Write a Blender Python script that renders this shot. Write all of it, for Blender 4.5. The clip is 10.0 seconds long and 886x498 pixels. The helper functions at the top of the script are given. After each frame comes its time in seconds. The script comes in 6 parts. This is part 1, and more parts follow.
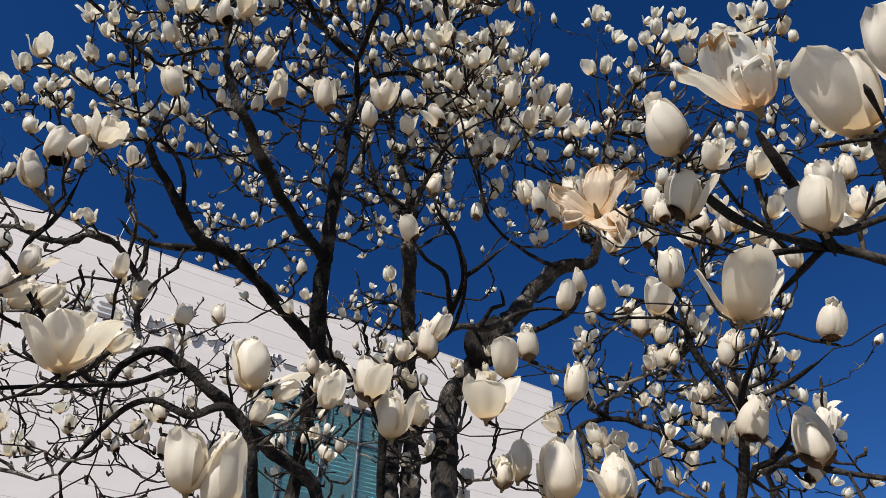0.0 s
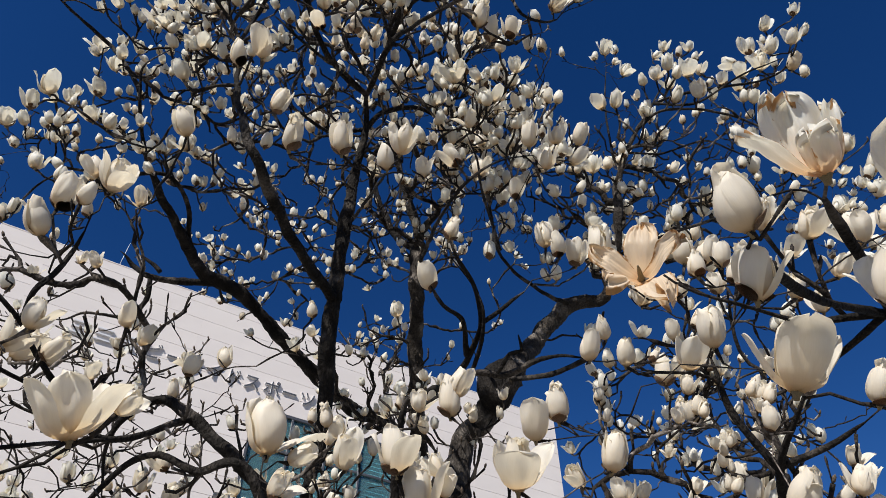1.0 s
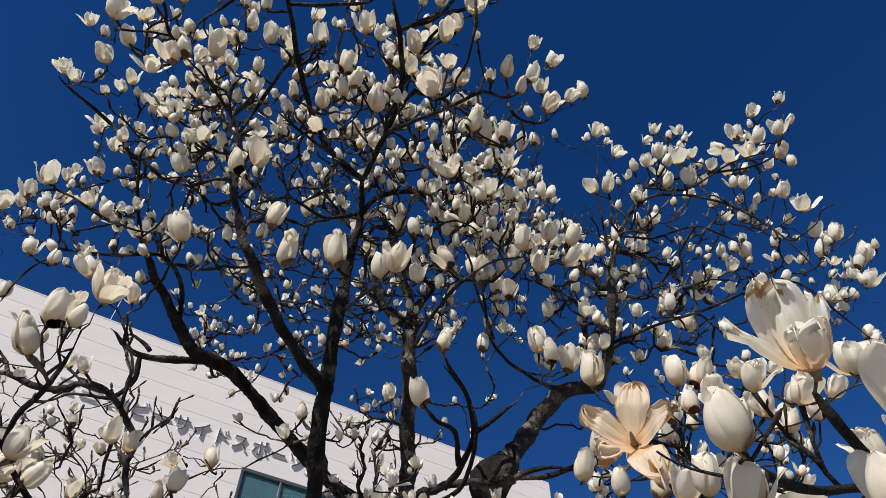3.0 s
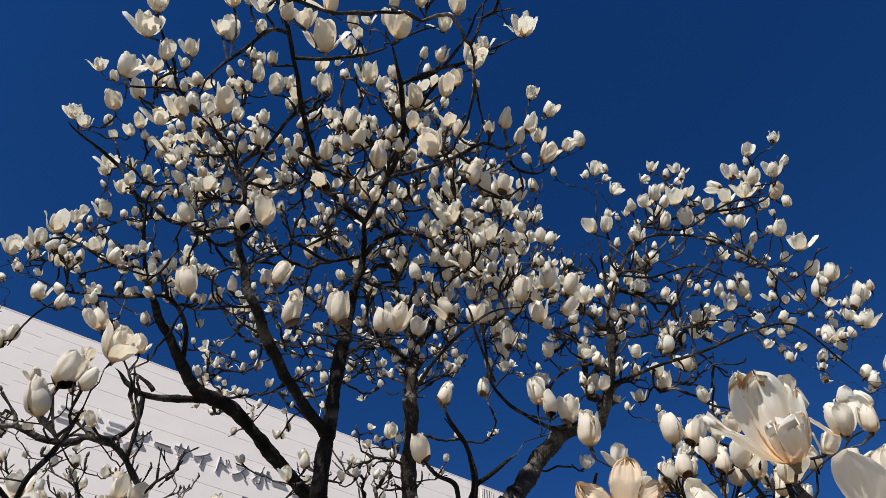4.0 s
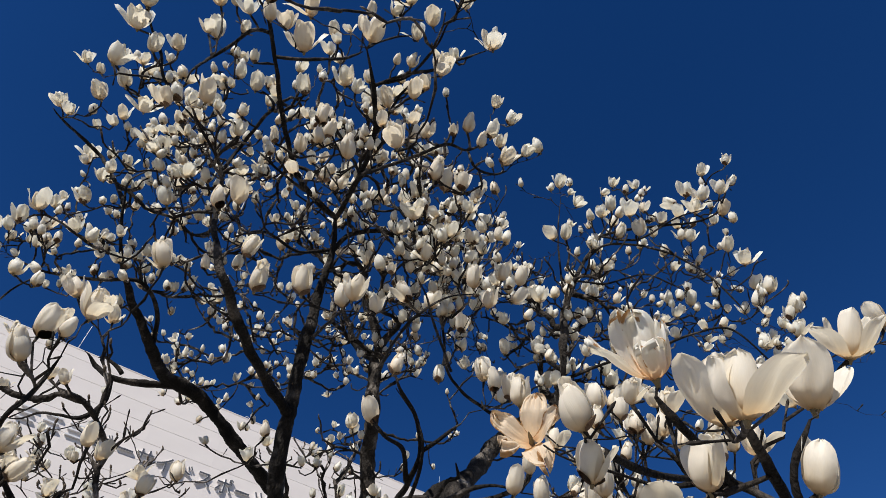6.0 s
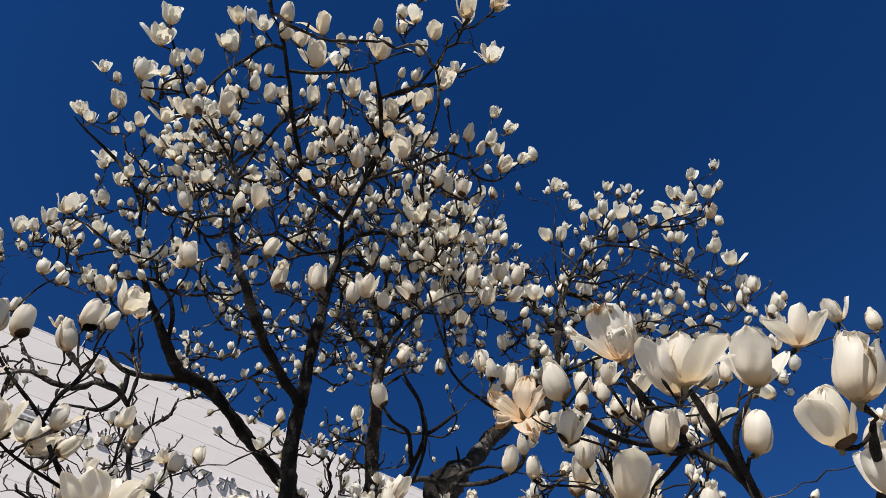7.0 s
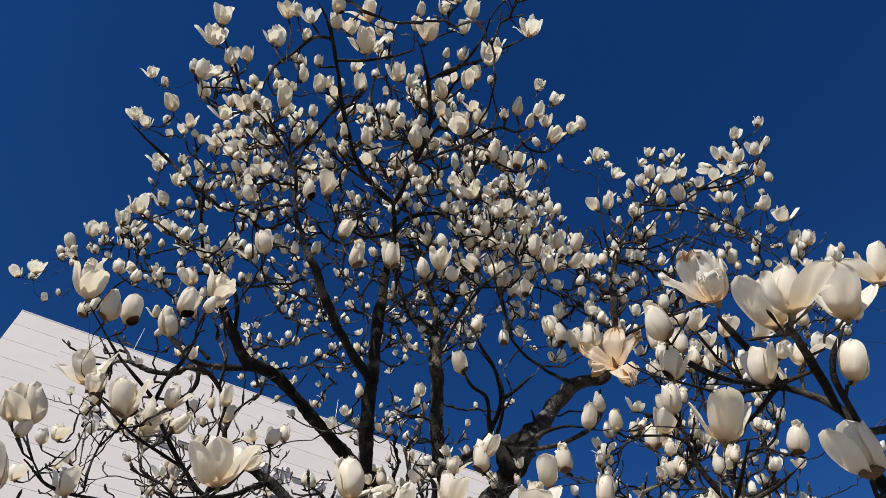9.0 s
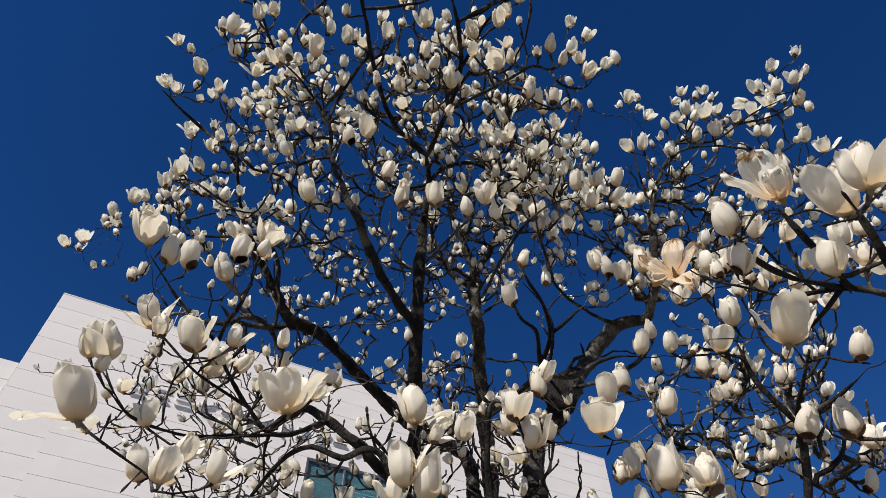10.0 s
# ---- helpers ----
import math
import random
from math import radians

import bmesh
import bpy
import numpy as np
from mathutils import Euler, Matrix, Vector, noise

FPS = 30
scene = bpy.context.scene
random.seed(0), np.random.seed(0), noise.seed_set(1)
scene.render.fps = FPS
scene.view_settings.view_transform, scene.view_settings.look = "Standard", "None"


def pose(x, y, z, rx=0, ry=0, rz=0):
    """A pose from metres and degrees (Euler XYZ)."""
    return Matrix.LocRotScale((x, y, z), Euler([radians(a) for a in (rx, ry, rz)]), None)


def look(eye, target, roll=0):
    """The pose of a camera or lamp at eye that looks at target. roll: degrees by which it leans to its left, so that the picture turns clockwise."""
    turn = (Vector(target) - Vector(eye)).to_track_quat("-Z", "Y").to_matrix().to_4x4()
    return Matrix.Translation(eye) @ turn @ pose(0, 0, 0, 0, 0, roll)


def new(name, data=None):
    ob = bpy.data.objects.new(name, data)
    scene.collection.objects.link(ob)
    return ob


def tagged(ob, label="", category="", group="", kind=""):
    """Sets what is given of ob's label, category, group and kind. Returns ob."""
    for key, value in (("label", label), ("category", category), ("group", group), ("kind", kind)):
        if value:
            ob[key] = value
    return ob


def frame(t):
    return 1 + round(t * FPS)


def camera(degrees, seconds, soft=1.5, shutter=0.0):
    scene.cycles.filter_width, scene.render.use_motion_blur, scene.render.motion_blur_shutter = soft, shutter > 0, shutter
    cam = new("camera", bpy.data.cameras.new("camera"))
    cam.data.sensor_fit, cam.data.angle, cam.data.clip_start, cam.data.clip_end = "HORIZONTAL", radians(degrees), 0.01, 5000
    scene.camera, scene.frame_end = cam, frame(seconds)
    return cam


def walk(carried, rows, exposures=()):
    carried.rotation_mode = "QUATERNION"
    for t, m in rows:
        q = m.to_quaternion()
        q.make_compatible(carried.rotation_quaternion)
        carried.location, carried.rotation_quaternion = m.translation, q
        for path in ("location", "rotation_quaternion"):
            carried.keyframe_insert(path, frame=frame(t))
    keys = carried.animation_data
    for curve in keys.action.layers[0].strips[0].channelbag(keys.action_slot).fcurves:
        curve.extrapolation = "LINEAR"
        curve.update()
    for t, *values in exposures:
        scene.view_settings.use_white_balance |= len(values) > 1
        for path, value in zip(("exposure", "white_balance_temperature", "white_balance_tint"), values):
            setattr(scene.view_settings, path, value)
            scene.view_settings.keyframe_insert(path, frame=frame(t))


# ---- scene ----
cam = camera(70.2, 10.0, 0.6)
# seconds, place, and turn in degrees
ROWS = [
    (0.0, -0.0002, -0.0140, 1.7027, 132.862, -0.013, 0.073),
    (0.5, -0.0329, -0.0227, 1.7424, 134.051, -0.196, -0.141),
    (1.0, -0.0517, -0.0123, 1.7860, 135.115, -0.054, 0.001),
    (1.5, -0.0988, -0.0381, 1.8211, 136.394, -0.088, -0.245),
    (2.0, -0.0982, -0.0668, 1.8599, 137.415, -0.013, -0.372),
    (2.5, -0.0548, -0.0976, 1.8787, 138.654, -0.072, -0.819),
    (4.0, -0.0456, -0.2377, 1.9179, 142.033, -0.078, -0.512),
    (4.5, -0.0674, -0.2879, 1.8851, 142.728, -0.079, -1.217),
    (5.0, -0.0363, -0.2810, 1.8307, 143.127, -0.110, -2.463),
    (5.5, 0.0269, -0.2454, 1.7851, 143.650, -0.000, -3.470),
    (7.0, 0.0034, -0.3850, 1.5536, 143.695, 0.003, -3.836),
    (7.5, -0.0064, -0.4396, 1.5299, 143.637, 0.075, -3.143),
    (8.0, -0.0573, -0.4335, 1.5106, 143.362, 0.091, -1.861),
    (8.5, -0.1077, -0.4064, 1.4816, 143.018, 0.122, -0.619),
    (9.0, -0.1265, -0.3934, 1.4656, 142.286, 0.171, 0.979),
    (9.5, -0.1534, -0.3734, 1.4382, 141.076, 0.368, 2.836),
    (10.0, -0.2009, -0.3222, 1.3921, 139.311, 0.296, 4.722),
]
EXPOSURES = [(0.0, 0.53), (10.0, 0.53)]
walk(cam, [(t, pose(x, y, z, rx, ry, rz)) for t, x, y, z, rx, ry, rz in ROWS], EXPOSURES)

# ---- daylight ----
SUN_AZIMUTH, SUN_HEIGHT = 208.0, 39.0   # degrees clockwise from +y, and above the horizon
world = bpy.data.worlds.new("sky")
scene.world = world
world.use_nodes = True
sky = world.node_tree.nodes.new("ShaderNodeTexSky")
sky.sky_type, sky.sun_disc = "NISHITA", False
sky.sun_elevation, sky.sun_rotation = radians(SUN_HEIGHT), radians(SUN_AZIMUTH)
sky.air_density, sky.dust_density, sky.ozone_density, sky.altitude = 0.75, 0.05, 3.5, 200
background = world.node_tree.nodes["Background"]
background.inputs["Strength"].default_value = 0.060
deep = world.node_tree.nodes.new("ShaderNodeHueSaturation")   # a clear, dry spring sky
deep.inputs["Saturation"].default_value = 1.29
deep.inputs["Hue"].default_value = 0.512
world.node_tree.links.new(sky.outputs["Color"], deep.inputs["Color"])
world.node_tree.links.new(deep.outputs["Color"], background.inputs["Color"])
sun = new("sun", bpy.data.lights.new("sun", "SUN"))
sun.data.energy, sun.data.angle, sun.data.color = 4.4, radians(0.53), (1.0, 0.97, 0.925)
sun_way = Vector((math.sin(radians(SUN_AZIMUTH)) * math.cos(radians(SUN_HEIGHT)),
                  math.cos(radians(SUN_AZIMUTH)) * math.cos(radians(SUN_HEIGHT)), math.sin(radians(SUN_HEIGHT))))
sun.matrix_world = look(sun_way * 60, (0, 0, 0))

# ---- materials ----
def material(name, rough=0.6, metal=0.0):
    m = bpy.data.materials.new(name)
    m.use_nodes = True
    b = m.node_tree.nodes["Principled BSDF"]
    b.inputs["Roughness"].default_value, b.inputs["Metallic"].default_value = rough, metal
    return m, m.node_tree.nodes, m.node_tree.links, b


def ramp(nodes, links, source, *stops):
    """A colour ramp fed by source; stops of (place, colour)."""
    r = nodes.new("ShaderNodeValToRGB")
    while len(r.color_ramp.elements) < len(stops):
        r.color_ramp.elements.new(0.5)
    for e, (p, c) in zip(r.color_ramp.elements, stops):
        e.position, e.color = p, (*c, 1)
    links.new(source, r.inputs["Fac"])
    return r.outputs["Color"]


def grain(nodes, links, scale, detail=4.0, stretch=(1, 1, 1), coords="Object"):
    tc, mp, n = nodes.new("ShaderNodeTexCoord"), nodes.new("ShaderNodeMapping"), nodes.new("ShaderNodeTexNoise")
    mp.inputs["Scale"].default_value = stretch
    n.inputs["Scale"].default_value, n.inputs["Detail"].default_value = scale, detail
    links.new(tc.outputs[coords], mp.inputs["Vector"])
    links.new(mp.outputs["Vector"], n.inputs["Vector"])
    return n.outputs["Fac"]


def blend(nodes, links, how, fac, a, b):
    m = nodes.new("ShaderNodeMix")
    m.data_type, m.blend_type = "RGBA", how
    for socket, v in ((m.inputs[0], fac), (m.inputs[6], a), (m.inputs[7], b)):
        if isinstance(v, (int, float)):
            socket.default_value = v
        elif isinstance(v, tuple):
            socket.default_value = (*v, 1)
        else:
            links.new(v, socket)
    return m.outputs[2]


def bump(nodes, links, shader, height, strength, distance):
    b = nodes.new("ShaderNodeBump")
    b.inputs["Strength"].default_value, b.inputs["Distance"].default_value = strength, distance
    links.new(height, b.inputs["Height"])
    links.new(b.outputs["Normal"], shader.inputs["Normal"])


def bark_material(name, dark, mid, light):
    m, nodes, links, b = material(name, 0.85)
    big, fine = grain(nodes, links, 9.0, 5.0), grain(nodes, links, 140.0, 5.0, (1, 1, 0.45))
    c = ramp(nodes, links, big, (0.30, dark), (0.54, mid), (0.70, light))
    speck = ramp(nodes, links, fine, (0.35, (0.45, 0.43, 0.4)), (0.65, (1.25, 1.22, 1.18)))
    links.new(blend(nodes, links, "MULTIPLY", 0.8, c, speck), b.inputs["Base Color"])
    b.inputs["Specular IOR Level"].default_value = 0.12
    rough = grain(nodes, links, 38.0, 6.0, (1, 1, 0.6))
    both = nodes.new("ShaderNodeMath")
    both.operation, both.inputs[1].default_value = "MULTIPLY_ADD", 2.0
    links.new(rough, both.inputs[0])
    links.new(fine, both.inputs[2])
    bump(nodes, links, b, both.outputs[0], 0.9, 0.012)
    return m


BARK = bark_material("bark", (0.006, 0.005, 0.0045), (0.021, 0.0182, 0.0160), (0.105, 0.091, 0.080))
# the same bark paler: lichen specks, plus sunlight put into the colour
SUNLIT_BARK = bark_material("sunlit_lichened_bark", (0.016, 0.0135, 0.012), (0.048, 0.042, 0.037), (0.20, 0.178, 0.158))
# its palest tone is raised to paint sunlit highlights in random patches
TWIG = bark_material("twig_bark", (0.009, 0.0075, 0.0065), (0.038, 0.0315, 0.027), (0.30, 0.262, 0.232))


def petal_material(name, stain, *foot):
    """Cream petal that lets light through: yellower at its foot, browned at the rim as far as stain says."""
    m, nodes, links, b = material(name, 0.45)
    uv, sep = nodes.new("ShaderNodeUVMap"), nodes.new("ShaderNodeSeparateXYZ")
    links.new(uv.outputs["UV"], sep.inputs["Vector"])
    along = ramp(nodes, links, sep.outputs["Y"], *foot)
    info = nodes.new("ShaderNodeNewGeometry")
    # random tone per petal; the last tan stops paint in the beige of shaded petals
    tint = ramp(nodes, links, info.outputs["Random Per Island"], (0.0, (1, 0.97, 0.90)), (0.35, (1, 1, 0.98)), (0.7, (0.98, 0.98, 0.96)),
                (0.90, (0.98, 0.95, 0.89)), (0.96, (0.95, 0.88, 0.78)), (1.0, (0.90, 0.79, 0.65)))
    c = blend(nodes, links, "MULTIPLY", 1.0, along, tint)
    vein = grain(nodes, links, 4.0, 5.0, (9, 1.3, 1), "UV")
    c = blend(nodes, links, "MULTIPLY", 0.2, c, ramp(nodes, links, vein, (0.3, (0.86, 0.83, 0.76)), (0.62, (1, 1, 1))))
    rim, rag = nodes.new("ShaderNodeMath"), nodes.new("ShaderNodeMath")   # how near to the rim, roughened
    side = nodes.new("ShaderNodeMath")
    side.operation, side.inputs[1].default_value = "MULTIPLY_ADD", 2.0
    side.inputs[2].default_value = -1.0
    links.new(sep.outputs["X"], side.inputs[0])
    out = nodes.new("ShaderNodeMath")
    out.operation = "ABSOLUTE"
    links.new(side.outputs[0], out.inputs[0])
    rim.operation = "MAXIMUM"
    links.new(out.outputs[0], rim.inputs[0])
    links.new(sep.outputs["Y"], rim.inputs[1])
    rag.operation, rag.inputs[1].default_value = "MULTIPLY_ADD", 1.0
    links.new(grain(nodes, links, 3.5, 3.0, (1, 1, 1), "UV"), rag.inputs[0])
    links.new(rim.outputs[0], rag.inputs[2])
    low = 1.62 - 0.05 * stain if stain else 1.70
    spots = ramp(nodes, links, rag.outputs[0], (low / 2, (0, 0, 0)), (low / 2 + 0.03, (1, 1, 1)))
    scaled = nodes.new("ShaderNodeMath")
    scaled.operation, scaled.inputs[1].default_value = "DIVIDE", 2.0
    links.new(rag.outputs[0], scaled.inputs[0])
    links.new(scaled.outputs[0], spots.node.inputs["Fac"])
    c = blend(nodes, links, "MIX", spots, c, (0.40, 0.22, 0.09))
    b.inputs["Base Color"].default_value = (0.85, 0.8, 0.7, 1)
    links.new(c, b.inputs["Base Color"])
    b.inputs["Specular IOR Level"].default_value = 0.22
    bump(nodes, links, b, vein, 0.12, 0.003)
    through_light, mix = nodes.new("ShaderNodeBsdfTranslucent"), nodes.new("ShaderNodeMixShader")
    links.new(blend(nodes, links, "MULTIPLY", 1.0, c, (1.0, 0.955, 0.84)), through_light.inputs["Color"])
    mix.inputs["Fac"].default_value = 0.42
    links.new(b.outputs["BSDF"], mix.inputs[1])
    links.new(through_light.outputs["BSDF"], mix.inputs[2])
    links.new(mix.outputs["Shader"], nodes["Material Output"].inputs["Surface"])
    return m


PETAL = petal_material("petal", 0.0, (0.0, (0.50, 0.34, 0.17)), (0.15, (0.76, 0.62, 0.43)), (0.36, (0.835, 0.79, 0.70)), (0.64, (0.855, 0.846, 0.808)))
WORN = petal_material("worn_petal", 2.6, (0.0, (0.60, 0.33, 0.14)), (0.20, (0.78, 0.57, 0.38)), (0.44, (0.80, 0.73, 0.64)), (0.7, (0.81, 0.79, 0.74)))
WILTED = petal_material("wilted_petal", 3.5, (0.0, (0.52, 0.27, 0.11)), (0.18, (0.70, 0.49, 0.30)), (0.5, (0.75, 0.61, 0.46)), (0.9, (0.72, 0.59, 0.45)))

SCALE, nodes, links, b = material("bud_scale", 0.9)
fuzz = grain(nodes, links, 260.0, 3.0, (1, 1, 0.3))
links.new(ramp(nodes, links, fuzz, (0.3, (0.085, 0.042, 0.019)), (0.7, (0.24, 0.135, 0.065))), b.inputs["Base Color"])
b.inputs["Sheen Weight"].default_value = 0.1
bump(nodes, links, b, fuzz, 0.6, 0.002)
SHOOT, nodes, links, b = material("shoot_bud", 0.9)
links.new(ramp(nodes, links, grain(nodes, links, 260.0, 3.0), (0.3, (0.035, 0.024, 0.016)), (0.7, (0.12, 0.085, 0.055))), b.inputs["Base Color"])
CORE, nodes, links, b = material("flower_core", 0.7)
links.new(ramp(nodes, links, grain(nodes, links, 300.0), (0.35, (0.085, 0.06, 0.03)), (0.65, (0.22, 0.165, 0.08))), b.inputs["Base Color"])

PANEL, nodes, links, b = material("facade_panel", 0.75)
cloud, grit = grain(nodes, links, 0.5, 4.0, (1, 1, 2.2)), grain(nodes, links, 60.0, 3.0)
c = ramp(nodes, links, cloud, (0.3, (0.636, 0.578, 0.538)), (0.7, (0.696, 0.638, 0.594)))
info = nodes.new("ShaderNodeObjectInfo")
c = blend(nodes, links, "MULTIPLY", 1.0, c, ramp(nodes, links, info.outputs["Random"], (0.0, (0.965, 0.965, 0.97)), (1.0, (1, 1, 1))))
links.new(c, b.inputs["Base Color"])
bump(nodes, links, b, grit, 0.15, 0.004)
JOINT, nodes, links, b = material("joint_sealant", 0.8)
links.new(ramp(nodes, links, grain(nodes, links, 30.0), (0.3, (0.10, 0.095, 0.09)), (0.7, (0.17, 0.165, 0.16))), b.inputs["Base Color"])
LETTER, nodes, links, b = material("brushed_metal", 0.5, 0.1)
links.new(ramp(nodes, links, grain(nodes, links, 40.0, 3.0, (1, 1, 8)), (0.3, (0.58, 0.57, 0.57)), (0.7, (0.66, 0.65, 0.65))), b.inputs["Base Color"])
FRAME, nodes, links, b = material("window_aluminium", 0.45, 0.6)
links.new(ramp(nodes, links, grain(nodes, links, 30.0), (0.3, (0.10, 0.10, 0.105)), (0.7, (0.15, 0.15, 0.155))), b.inputs["Base Color"])
GLASS, nodes, links, b = material("window_glass", 0.03)
b.inputs["Base Color"].default_value = (0.35, 0.62, 0.66, 1)
b.inputs["Transmission Weight"].default_value, b.inputs["IOR"].default_value = 0.9, 1.5
BLIND, nodes, links, b = material("blind_slat", 0.5)
links.new(ramp(nodes, links, grain(nodes, links, 3.0), (0.3, (0.10, 0.25, 0.30)), (0.7, (0.18, 0.37, 0.42))), b.inputs["Base Color"])
ROOM, nodes, links, b = material("room_surface", 0.8)
links.new(ramp(nodes, links, grain(nodes, links, 2.0), (0.3, (0.16, 0.2, 0.22)), (0.7, (0.24, 0.28, 0.30))), b.inputs["Base Color"])
GROUND, nodes, links, b = material("paving", 0.9)
mix = blend(nodes, links, "MULTIPLY", 0.7, ramp(nodes, links, grain(nodes, links, 0.4, 5.0), (0.3, (0.20, 0.19, 0.17)), (0.7, (0.32, 0.30, 0.27))),
            ramp(nodes, links, grain(nodes, links, 45.0, 4.0), (0.3, (0.7, 0.7, 0.7)), (0.7, (1.1, 1.1, 1.1))))
links.new(mix, b.inputs["Base Color"])
bump(nodes, links, b, grain(nodes, links, 80.0), 0.4, 0.01)


# ---- helpers for meshes ----
def mesh_of(name, bm, mat, smooth=True):
    bmesh.ops.recalc_face_normals(bm, faces=bm.faces)
    me = bpy.data.meshes.new(name)
    bm.to_mesh(me)
    bm.free()
    if mat:
        me.materials.append(mat)
    if smooth:
        me.polygons.foreach_set("use_smooth", [True] * len(me.polygons))
    return me


def part(name, data, parent, m=None, label=""):
    ob = new(name, data)
    ob.parent = parent
    if m is not None:
        ob.matrix_basis = m
    return tagged(ob, label) if label else ob


def add_box(bm, lo, hi, bevel=0.0):
    """An upright box between two corners, its edges rounded off by bevel."""
    vs = [bm.verts.new((x, y, z)) for x in (lo[0], hi[0]) for y in (lo[1], hi[1]) for z in (lo[2], hi[2])]
    fs = [bm.faces.new([vs[i] for i in f]) for f in ((0, 1, 3, 2), (4, 6, 7, 5), (0, 4, 5, 1), (2, 3, 7, 6), (0, 2, 6, 4), (1, 5, 7, 3))]
    if bevel:
        edges = list({e for f in fs for e in f.edges})
        bmesh.ops.bevel(bm, geom=edges, offset=bevel, segments=1, affect="EDGES")


def box_mesh(name, lo, hi, mat, bevel=0.0):
    bm = bmesh.new()
    add_box(bm, lo, hi, bevel)
    return mesh_of(name, bm, mat, False)


# ---- ground ----
bm = bmesh.new()
steps = [-900, -300, -100, -40, -15, -6, -2, 0, 2, 6, 15, 40, 100, 300, 900]
grid = [[bm.verts.new((x, y, 0.0)) for x in steps] for y in steps]
for i in range(len(steps) - 1):
    for j in range(len(steps) - 1):
        bm.faces.new((grid[i][j], grid[i][j + 1], grid[i + 1][j + 1], grid[i + 1][j]))
tagged(new("ground", mesh_of("ground", bm, GROUND, False)), "pale grey paved ground reaching to the horizon", "ground", kind="structure")

# ---- building: x along the facade, y into the house, z up; its corner at the origin ----
ROOF, LENGTH, DEPTH, COURSE = 15.31, 20.7, 14.0, 0.59
building = tagged(new("sports_hall"), "tall pale pinkish-grey panel-clad hall with metal sign letters", "building")
building.matrix_basis = pose(-12.927, 12.407, 0, 0, 0, 32.5)
WIN = (8.45, 13.4, ROOF - 6.9, ROOF - 3.25)   # opening: left, right, sill, head

bm = bmesh.new()
for lo, hi in (((0.06, 0.03, 0), (WIN[0], 0.35, ROOF)), ((WIN[1], 0.03, 0), (LENGTH - 0.06, 0.35, ROOF)),
               ((WIN[0], 0.03, WIN[3]), (WIN[1], 0.35, ROOF)), ((WIN[0], 0.03, 0), (WIN[1], 0.35, WIN[2]))):
    add_box(bm, lo, hi)
part("wall", mesh_of("facade_core", bm, JOINT, False), building, label="grey sealant-jointed backing of the facade panels")
for name, lo, hi in (("wall", (0, 0.35, 0), (0.3, DEPTH, ROOF)), ("wall", (LENGTH - 0.3, 0.35, 0), (LENGTH, DEPTH, ROOF)),
                     ("wall", (0.3, DEPTH - 0.3, 0), (LENGTH - 0.3, DEPTH, ROOF))):
    part(name, box_mesh("wall", lo, hi, PANEL), building)
part("roof", box_mesh("roof", (0.3, 0.35, ROOF - 0.6), (LENGTH - 0.3, DEPTH - 0.3, ROOF - 0.3), PANEL), building)
part("coping", box_mesh("coping", (-0.01, -0.012, ROOF), (LENGTH + 0.01, 0.4, ROOF + 0.05), PANEL, 0.012), building, label="thin pale metal coping along the roof edge")

# lower wing beside it
wing = tagged(new("side_wing"), "lower pale panel-clad wing beside the tall hall", "building")
wing.matrix_basis = pose(-12.927, 12.407, 0, 0, 0, 32.5)
WING = ROOF - 2.66
part("wall", box_mesh("wing_wall", (-9.0, 0.10, 0), (-0.02, 0.4, WING), JOINT), wing)
part("roof", box_mesh("wing_roof", (-9.0, 0.4, WING - 0.5), (-0.02, DEPTH - 1, WING), PANEL, 0.02), wing)
part("wall", box_mesh("wing_side", (-9.0, 0.4, 0), (-8.7, DEPTH - 1, WING - 0.5), PANEL), wing)

# sign letters on the facade, 0.55 m high
sign = tagged(new("facade_sign"), "row of raised grey metal katakana letters on the facade", "sign")
sign.matrix_basis = pose(-12.927, 12.407, 0, 0, 0, 32.5)
for letter, u in zip("ビーサイドスポーツ", (5.14, 5.80, 6.38, 6.97, 7.58, 8.18, 8.83, 9.42, 10.04)):
    text = bpy.data.curves.new("letter", "FONT")
    text.body, text.size, text.extrude, text.bevel_depth = letter, 0.58, 0.030, 0.003
    text.align_x = "CENTER"
    text.materials.append(LETTER)
    ob = part("letter", text, sign, pose(u, -0.040, ROOF - 2.775, 90, 0, 0))
    front = text.copy()
    front.extrude, front.bevel_depth = 0.0015, 0.0
    front.materials.clear()
    front.materials.append(FRAME)
    part("face", front, ob, pose(0, 0, 0.036), "dark grey front face")
for u in (3.1, 3.75, 4.4):   # letters that cannot be read
    bm = bmesh.new()
    for k, (dx, dz, w) in enumerate(((-0.2, 0.36, 0.44), (-0.2, 0.18, 0.40), (-0.2, 0.0, 0.46))):
        add_box(bm, (dx, -0.075, dz), (dx + w, -0.008, dz + 0.05), 0.004)
    part("letter", mesh_of("bar_letter", bm, LETTER, False), sign, pose(u, 0, ROOF - 2.74, 0, 0, 0))

# window: dark frame, glass, blinds and the room behind
window = tagged(new("window_1"), "wide dark-framed window with teal horizontal blinds", "window", kind="structure")
window.matrix_basis = pose(-12.927, 12.407, 0, 0, 0, 32.5)
l, r, s, h = WIN
bm = bmesh.new()
for lo, hi in (((l, 0.0, h - 0.10), (r, 0.16, h)), ((l, 0.0, s), (r, 0.16, s + 0.08)), ((l, 0.0, s + 0.08), (l + 0.08, 0.16, h - 0.10)),
               ((r - 0.08, 0.0, s + 0.08), (r, 0.16, h - 0.10))):
    add_box(bm, lo, hi, 0.008)
part("window_frame", mesh_of("window_frame", bm, FRAME, False), window)
